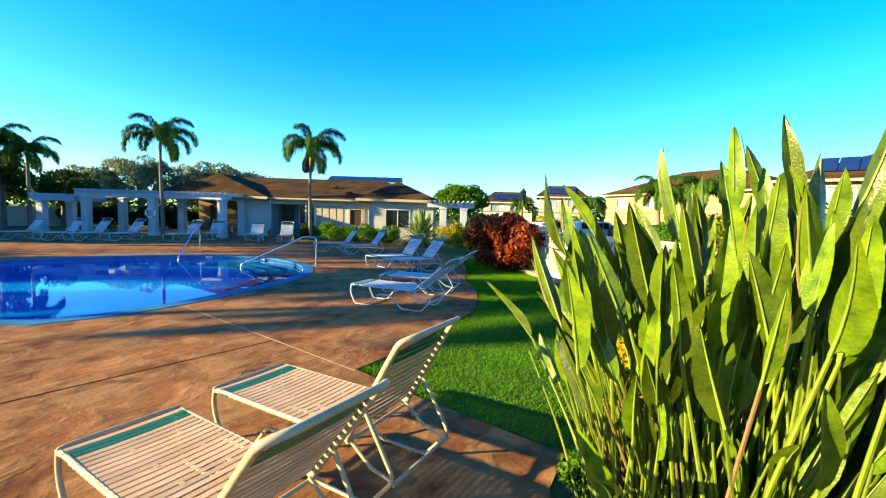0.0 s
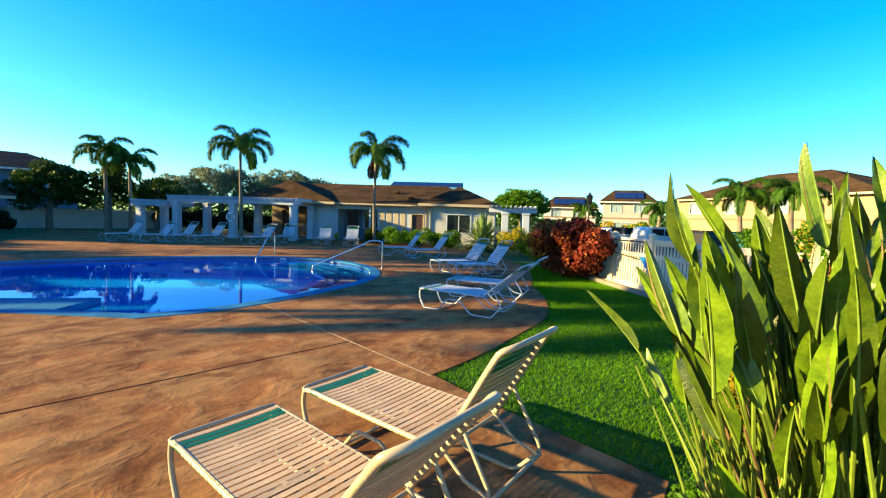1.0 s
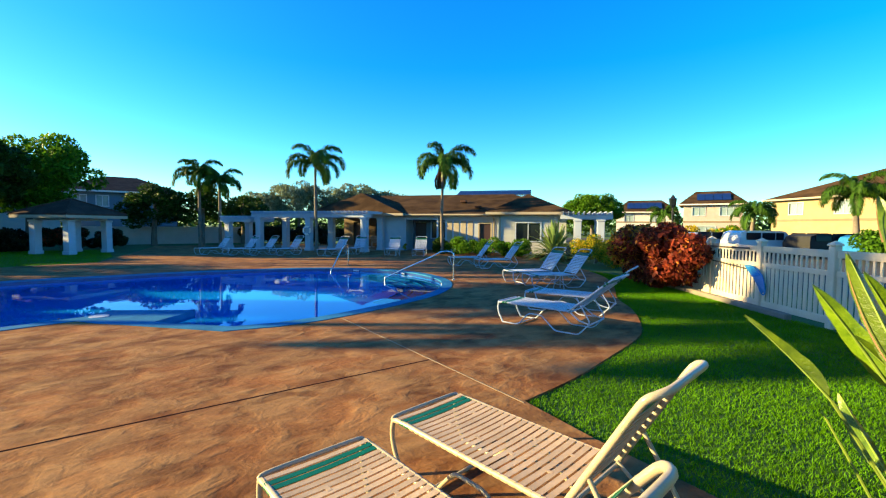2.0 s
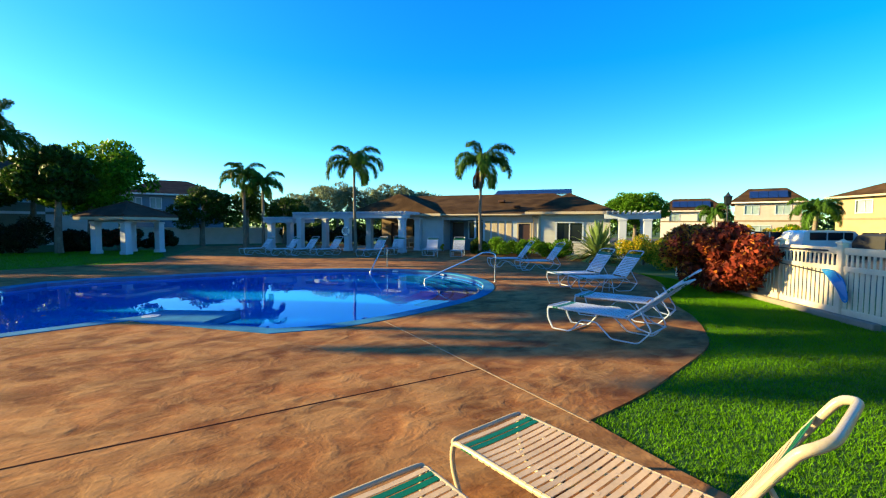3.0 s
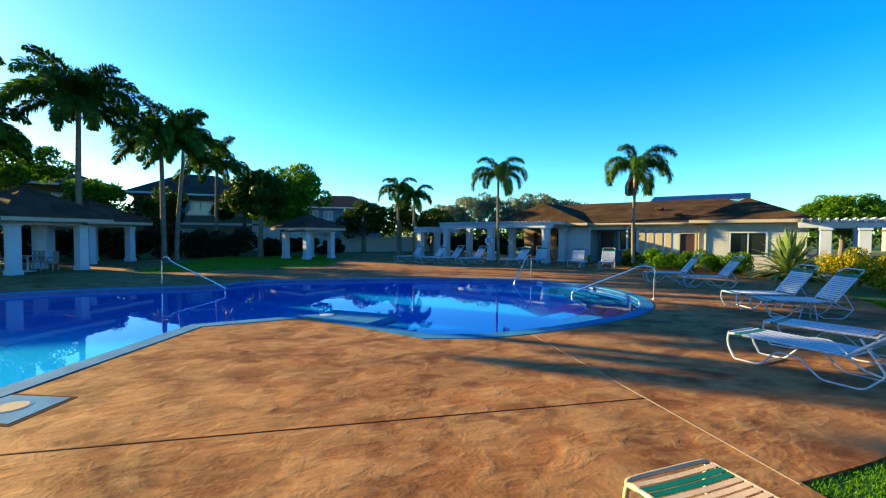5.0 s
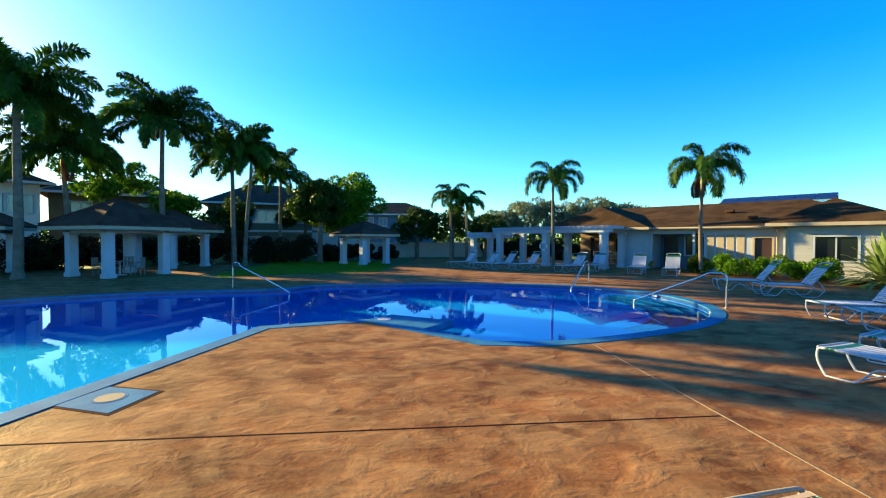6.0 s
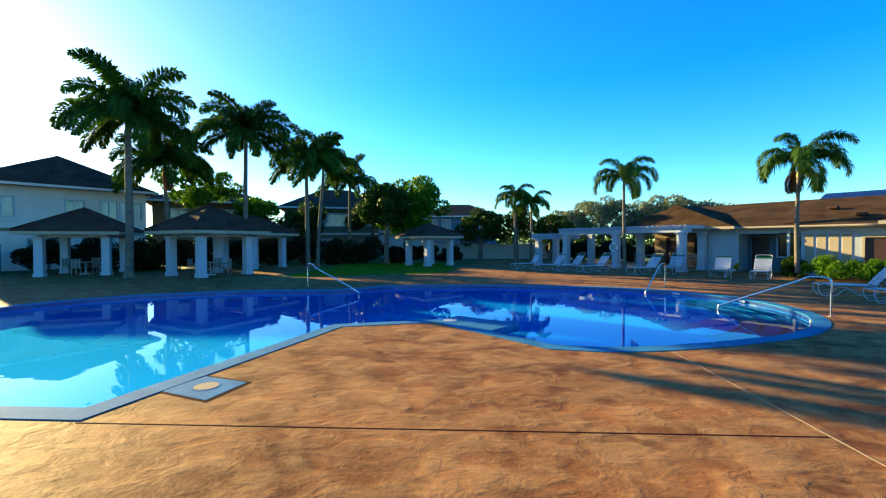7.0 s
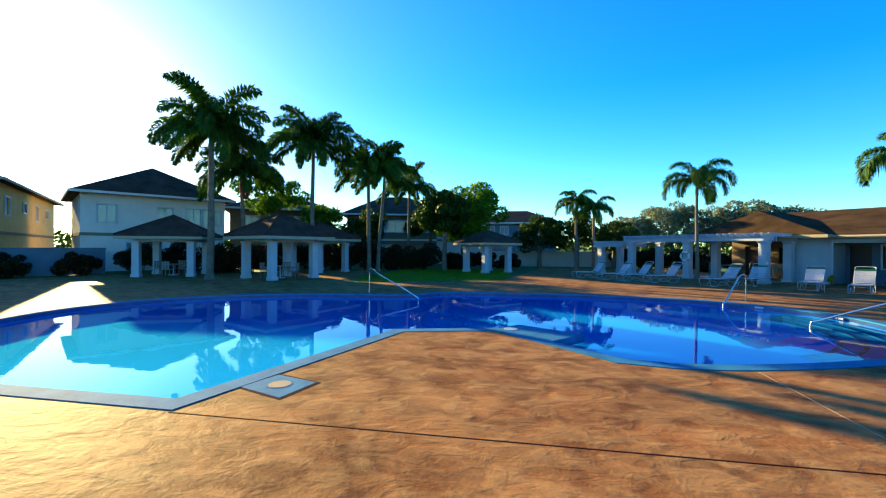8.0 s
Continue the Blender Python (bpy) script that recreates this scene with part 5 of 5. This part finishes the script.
def car(m, label, h=1.75, paint=None):
    ob = thing("car", m, label, "car", "parked cars")
    paint = paint or CAR_WHITE
    prof = [(-2.2, 0.35), (2.2, 0.35), (2.25, 0.75), (1.55, 0.98), (0.95, h - 0.05), (0.6, h), (-1.7, h), (-2.1, h - 0.12), (-2.25, 0.95)]
    b = Build()
    n = len(prof)
    rows = [(-0.86, 0.9), (-0.92, 1.0), (0.92, 1.0), (0.86, 0.9)]
    vs = []
    for y, k in rows:
        vs += [(x * (0.98 if k < 1 else 1), y * (1 if z < 1.0 else 0.88), z) for x, z in prof]
    b.put(vs, [(r * n + i, r * n + (i + 1) % n, r * n + n + (i + 1) % n, r * n + n + i) for r in range(3) for i in range(n)] + [tuple(range(n)), tuple(range(4 * n - 1, 3 * n - 1, -1))])
    part("body", b, paint, ob, smooth=True)
    for s in (-1, 1):
        for x0, x1 in ((-1.75, -0.75), (-0.65, 0.25), (0.32, 0.85)):
            part("side_window", Build().box(((x0 + x1) / 2, s * 0.815, 1.32), (x1 - x0, 0.03, 0.48), 0, 0.01), GLASS_DARK, ob)
        for x in (-1.4, 1.4):
            w = part("wheel", Build().tube([(x, s * 0.72, 0.34), (x, s * 0.93, 0.34)], 0.34, 18), RUBBER, ob)
            part("rim", Build().tube([(x, s * 0.90, 0.34), (x, s * 0.945, 0.34)], 0.2, 14), STEEL, w)
        part("headlight", Build().box((2.2, s * 0.65, 0.72), (0.08, 0.35, 0.14), 0, 0.02), RING, ob)
    part("windscreen", Build().put([(1.54, -0.72, 1.02), (1.54, 0.72, 1.02), (0.98, 0.66, h - 0.10), (0.98, -0.66, h - 0.10)], [(0, 1, 2, 3)]), GLASS_DARK, ob)
    return ob


car(pose(-13.8, 33.9, -0.012, 0, 0, 62), "white car parked behind the fence", 1.5)
car(pose(-11.0, 34.6, -0.012, 0, 0, 58), "white van parked behind the fence", 1.68)
car(pose(-7.7, 35.3, -0.012, 0, 0, 60), "dark car parked behind the fence", 1.5, RUBBER)
car(pose(-5.2, 35.8, -0.012, 0, 0, 58), "teal blue car parked behind the fence", 1.48, BLUE_PLASTIC)
car(pose(-18.5, 36, -0.012, 0, 0, 25), "white car parked beside the clubhouse", 1.5)
lamp = thing("street_lamp", pose(-11.6, 23.5, 0), "black lamp post with a lantern head", "street lamp")
part("pole", Build().tube([(0, 0, -0.03), (0, 0, 0.4)], 0.09, 10, 0.06).tube([(0, 0, 0.4), (0, 0, 2.9)], 0.045, 10, 0.035), BLACK, lamp)
part("lantern", Build().tube([(0, 0, 2.9), (0, 0, 2.98), (0, 0, 3.0), (0, 0, 3.36)], 0.07, 6, 0.19), GLASS_DARK, lamp)
part("cap", Build().tube([(0, 0, 3.36), (0, 0, 3.42), (0, 0, 3.60)], 0.24, 8, 0.015), BLACK, lamp)


# ---- bird-of-paradise clump ----
def paddle_mesh(length, width, fold, curl, seed):
    """A paddle leaf along +z, facing -y: folded along its midrib, with a ragged edge."""
    g = random.Random(seed)
    b = Build()
    N = 14
    vs, tear = [], [g.uniform(-0.06, 0.05) for i in range(N + 1)]
    for i in range(N + 1):
        f = i / N
        w = width * (math.sin(math.pi * f ** 0.75) ** 0.75) * (1 - 0.12 * f) + 0.002
        z, y = length * f, curl * f * f
        for s in (-1, -0.55, 0, 0.55, 1):
            ww = w * s * (1 + tear[i] * (abs(s) == 1))
            vs.append((ww, y - fold * abs(ww) + 0.012 * math.sin(7 * f + s * 2 + seed) * abs(s), z + 0.02 * abs(s)))
    b.put(vs, [(5 * i + j, 5 * i + j + 1, 5 * i + j + 6, 5 * i + j + 5) for i in range(N) for j in range(4)])
    rib = Build().tube([(0, curl * f * f + 0.004, length * f) for f in (0, 0.25, 0.5, 0.75, 0.97)], 0.011, 6, 0.002)
    return b.mesh("blade", PADDLE, True), rib.mesh("midrib", MIDRIB, True)


PADDLES = [paddle_mesh(L, w, fo, cu, i) for i, (L, w, fo, cu) in enumerate(((0.70, 0.078, 0.45, 0.06), (0.78, 0.080, 0.35, 0.12), (0.64, 0.082, 0.7, 0.04), (0.76, 0.062, 1.2, 0.03), (0.66, 0.088, 0.3, 0.14), (0.82, 0.072, 0.7, 0.08)))]


def dry_edge_mesh(length, width, side, f0, f1, seed):
    """A curled brown strip along part of a paddle leaf's edge."""
    g = random.Random(seed)
    b, N, vs = Build(), 10, []
    for i in range(N + 1):
        f = f0 + (f1 - f0) * i / N
        w = width * (math.sin(math.pi * f ** 0.75) ** 0.75) * (1 - 0.12 * f)
        for k in (0.93 - 0.05 * g.random(), 1.04):
            vs.append((side * w * k, -0.004, length * f + 0.02))
            vs[-1] = (vs[-1][0], -0.35 * w * k - 0.006, vs[-1][2])
    b.put(vs, [(2 * i, 2 * i + 1, 2 * i + 3, 2 * i + 2) for i in range(N)])
    return b.mesh("dry_edge", STALK_DRY)


DRY_EDGES = [dry_edge_mesh(0.70, 0.078, 1, 0.35, 0.85, 5), dry_edge_mesh(0.70, 0.078, -1, 0.5, 0.93, 6), dry_edge_mesh(0.76, 0.062, 1, 0.2, 0.9, 7), dry_edge_mesh(0.76, 0.062, -1, 0.4, 0.95, 8)]


def paradise_plant(at, n, lean, hmin, hmax, seed, label, low=0, fore=0.08):
    """Stalks fan out round a mean lean (radians, towards -x); low: drooping outer leaves."""
    ob = thing("bird_of_paradise_plant", pose(*at, -0.03), label, "plant", "bird-of-paradise clump")
    g = random.Random(seed)
    for i in range(n + low):
        base = Vector((g.uniform(-0.15, 0.15), g.uniform(-0.15, 0.15), 0))
        hh = hmin + (hmax - hmin) * ((i + 0.5) / n) ** 0.8 if i < n else g.uniform(0.7, 0.9)
        t = lean + g.uniform(-0.22, 0.22) + base.x * -0.5
        if i >= n:
            t = math.copysign(g.uniform(0.34, 0.5), lean)
        out = Vector((-math.tan(t) * hh, (g.uniform(-0.2, 0.2) - fore if i < n else -0.75) * hh, 0))
        tip = base + out + Vector((0, 0, hh))
        pts = bend([base, base + out * 0.42 + Vector((0, 0, hh * 0.5)), tip], 5)
        part("stalk", Build().tube(pts, 0.013, 6, 0.008), STALK if g.random() > 0.05 else STALK_DRY, ob, smooth=True)
        for j in range(2):   # bare stalks beside it
            q2 = Vector((g.uniform(-0.16, 0.16), g.uniform(-0.16, 0.16), 0))
            k = g.uniform(0.6, 0.95)
            part("stalk", Build().tube([Vector((p.x * k, p.y * k, p.z * k)) + q2 * (1 - 0.5 * p.z / hh) for p in pts], 0.010, 6, 0.005), STALK if g.random() > 0.08 else STALK_DRY, ob, smooth=True)
        v = g.randrange(len(PADDLES))
        blade, ribm = PADDLES[v]
        d = (pts[-1] - pts[-3]).normalized() + Vector((g.uniform(-0.22, 0.22), g.uniform(-0.25, 0.25), 0.05 if i < n else -0.25)) + (Vector((math.copysign(-0.9, lean), 0.1, 0)) if i >= n else Vector())
        d.normalize()
        # the broad face looks roughly south, turned a little at random
        side = Vector((0, -1, 0)).cross(d).normalized()
        rot = Matrix((side, d.cross(side), d)).transposed().to_4x4() @ Matrix.Rotation(g.choice((0, 0, math.pi)) + g.uniform(-1.0, 1.0), 4, "Z")
        s = g.uniform(0.50, 0.80)
        mm = Matrix.Translation(tip) @ rot @ Matrix.Diagonal((s, s, s, 1))
        lf = part("leaf", blade, None, ob, m=mm)
        part("midrib", ribm, None, lf)
        if v in (0, 3):
            part("dry_edge", DRY_EDGES[i % 2 + (2 if v == 3 else 0)], None, lf, "dry brown leaf edge")
    return ob


CLUMP_PLAN = [(-0.12, 2.78, 15, 0.30, 0.75, 1.10, 0, 0.0), (-0.02, 2.62, 18, 0.18, 0.75, 1.40, 0, 0.20), (0.12, 2.80, 19, 0.08, 0.8, 1.65, 0, 0.15), (0.30, 3.02, 18, 0.02, 0.8, 1.90, 0, 0.0),
              (0.30, 2.55, 18, 0.0, 0.4, 1.45, 0, 0.15), (0.45, 2.75, 18, -0.06, 0.5, 1.65, 0, 0.1), (0.60, 3.00, 20, -0.05, 0.7, 1.95, 0, 0.05), (0.62, 2.60, 18, -0.15, 0.35, 1.5, 0, 0.1),
              (0.85, 3.15, 20, -0.15, 0.7, 2.1, 0, 0.05), (0.85, 2.70, 16, -0.3, 0.4, 1.55, 0, 0.08), (0.60, 3.50, 14, 0.0, 1.0, 1.75, 0, 0.0), (-0.05, 2.50, 5, 0.1, 0.5, 0.85, 0, 0.45),
              (0.50, 2.35, 10, -0.1, 0.15, 0.6, 0, 0.35), (1.20, 3.00, 12, -0.35, 0.6, 1.7, 0, 0.05), (0.15, 3.35, 16, 0.08, 0.8, 1.7, 0, 0.0), (0.74, 3.30, 16, -0.03, 0.9, 1.95, 0, 0.0)]
for i, (x, y, n, ln, h0, h1, lo, fo) in enumerate(CLUMP_PLAN):
    paradise_plant((x, y), n, ln, h0, h1, 100 + i, "bird-of-paradise clump with tall upright paddle leaves in the bed", lo, fo)
single("planting_bed", Build().prism(smooth_loop([(-0.6, 3.3), (-0.35, 2.5), (0.4, 1.8), (1.4, 1.5), (3.0, 1.6), (5.0, 3.0), (5.0, 6.0), (2.0, 8.0), (0.2, 7.2), (-0.5, 5.0)], 4), -0.04, -0.012), SOIL, "dark soil bed under the planting", "bed", kind="structure")
for i, (x, y, a, c, h, m1, m2) in enumerate(((-0.35, 6.3, 0.8, 0.7, 0.85, LEAF_BRIGHT, LEAF_ORANGE), (-0.3, 2.85, 0.3, 0.35, 0.2, LEAF_BRIGHT, None), (0.3, 2.35, 0.5, 0.3, 0.22, LEAF_BRIGHT, None), (-0.42, 4.15, 0.32, 0.32, 0.42, LEAF_YELLOW, None), (0.4, 5.4, 0.7, 0.6, 0.75, LEAF_YELLOW, LEAF_BRIGHT), (1.4, 6.2, 0.8, 0.7, 0.85, LEAF_RED, LEAF_BRIGHT), (0.2, 7.0, 0.7, 0.6, 0.8, LEAF_BRIGHT, LEAF_ORANGE), (2.6, 5.2, 0.9, 0.7, 0.9, LEAF_BRIGHT, LEAF_YELLOW))):
    shrub("shrub", (x, y), (a, c, h), m1, 120 + i, "low leafy green ground cover in the bed" if i in (1, 2) else "croton shrub with yellow, green and red leaves", 1500, 0.05 if i in (1, 2) else 0.12, m2, 12)
FENCE_M = Matrix.Translation(FENCE_A) @ Matrix.Rotation(math.atan2(-0.6, 0.8), 4, "Z")
for z0, z1, x0, x1 in ((1.34, 1.36, 1.6, 6.4), (1.12, 0.86, 3.4, 6.5)):
    pl = single("cleaning_pole", Build().tube([(x0, -0.10, z0), ((x0 + x1) / 2, -0.11, (z0 + z1) / 2 - 0.01), (x1, -0.10, z1)], 0.016, 8), BLACK, "dark pool cleaning pole hung along the fence", "pole", m=FENCE_M)
    for x in (x0 + 0.5, x1 - 0.6):
        part("hook", Build().box((x, -0.06, z0 + (z1 - z0) * (x - x0) / (x1 - x0)), (0.03, 0.10, 0.05)), STEEL, pl)
net = single("skimmer_net", Build().tube(bend([(6.28, -0.1, 0.94), (6.55, -0.12, 0.95), (6.85, -0.12, 0.78), (6.97, -0.12, 0.42), (6.88, -0.12, 0.36), (6.72, -0.12, 0.58), (6.48, -0.12, 0.80), (6.28, -0.1, 0.94)], 3), 0.016, 8), BLUE_PLASTIC, "blue pool skimmer net hung on the fence post", "net", m=FENCE_M)
part("bag", Build().put([(6.3, -0.12, 0.93), (6.55, -0.12, 0.94), (6.85, -0.12, 0.77), (6.96, -0.12, 0.42), (6.88, -0.12, 0.37), (6.72, -0.12, 0.58), (6.48, -0.12, 0.80), (6.7, -0.21, 0.72)], [(0, 1, 7), (1, 2, 7), (2, 3, 7), (3, 4, 7), (4, 5, 7), (5, 6, 7), (6, 0, 7)]), BLUE_PLASTIC, net)


# ---- grass ----
def inside(poly, x, y):
    c = np.zeros(len(x), bool)
    for (x0, y0), (x1, y1) in zip(poly, poly[1:] + poly[:1]):
        if y0 != y1:
            c ^= ((y0 > y) != (y1 > y)) & (x < (x1 - x0) * (y - y0) / (y1 - y0) + x0)
    return c


def turf(name, poly, n, hgt, seed, label):
    g = np.random.default_rng(seed)
    p = np.array(poly)
    x, y = g.uniform(p[:, 0].min(), p[:, 0].max(), n), g.uniform(p[:, 1].min(), p[:, 1].max(), n)
    ok = inside(poly, x, y)
    x, y = x[ok], y[ok]
    n = len(x)
    a, h = g.uniform(0, 6.283, n), hgt * g.uniform(0.6, 1.3, n)
    w, lx, ly = 0.0045, g.normal(0, 0.5, n) * h, g.normal(0, 0.5, n) * h
    z = np.full(n, -0.03)
    v = np.stack([np.stack([x - w * np.cos(a), y - w * np.sin(a), z], 1), np.stack([x + w * np.cos(a), y + w * np.sin(a), z], 1), np.stack([x + lx, y + ly, z + h], 1)], 1).reshape(-1, 3)
    b = Build()
    b.v, b.f = v.tolist(), np.arange(3 * n).reshape(-1, 3).tolist()
    return single(name, b, BLADE, label, "grass", kind="stuff")


LAWN_POLY = [(-2.4, 3.37), (-1.4, 3.36), (-0.75, 3.36), (-0.5, 3.6), (-0.5, 5.0), (0.2, 7.2), (0.5, 8.3), (-5.2, 12.5), (-8.5, 14.9)] + [(x + 0.02, y) for x, y in reversed(EDGE[:36])]
turf("grass", LAWN_POLY, 520000, 0.034, 3, "short bright green mown lawn beside the deck")
turf("grass", [(-24.8, -4.4), (-25.8, -1.3), (-30, -0.8), (-38, -1.5), (-37, -10), (-24.2, -9.8), (-22.8, -9.0)], 60000, 0.07, 4, "mown lawn in front of the hedge")
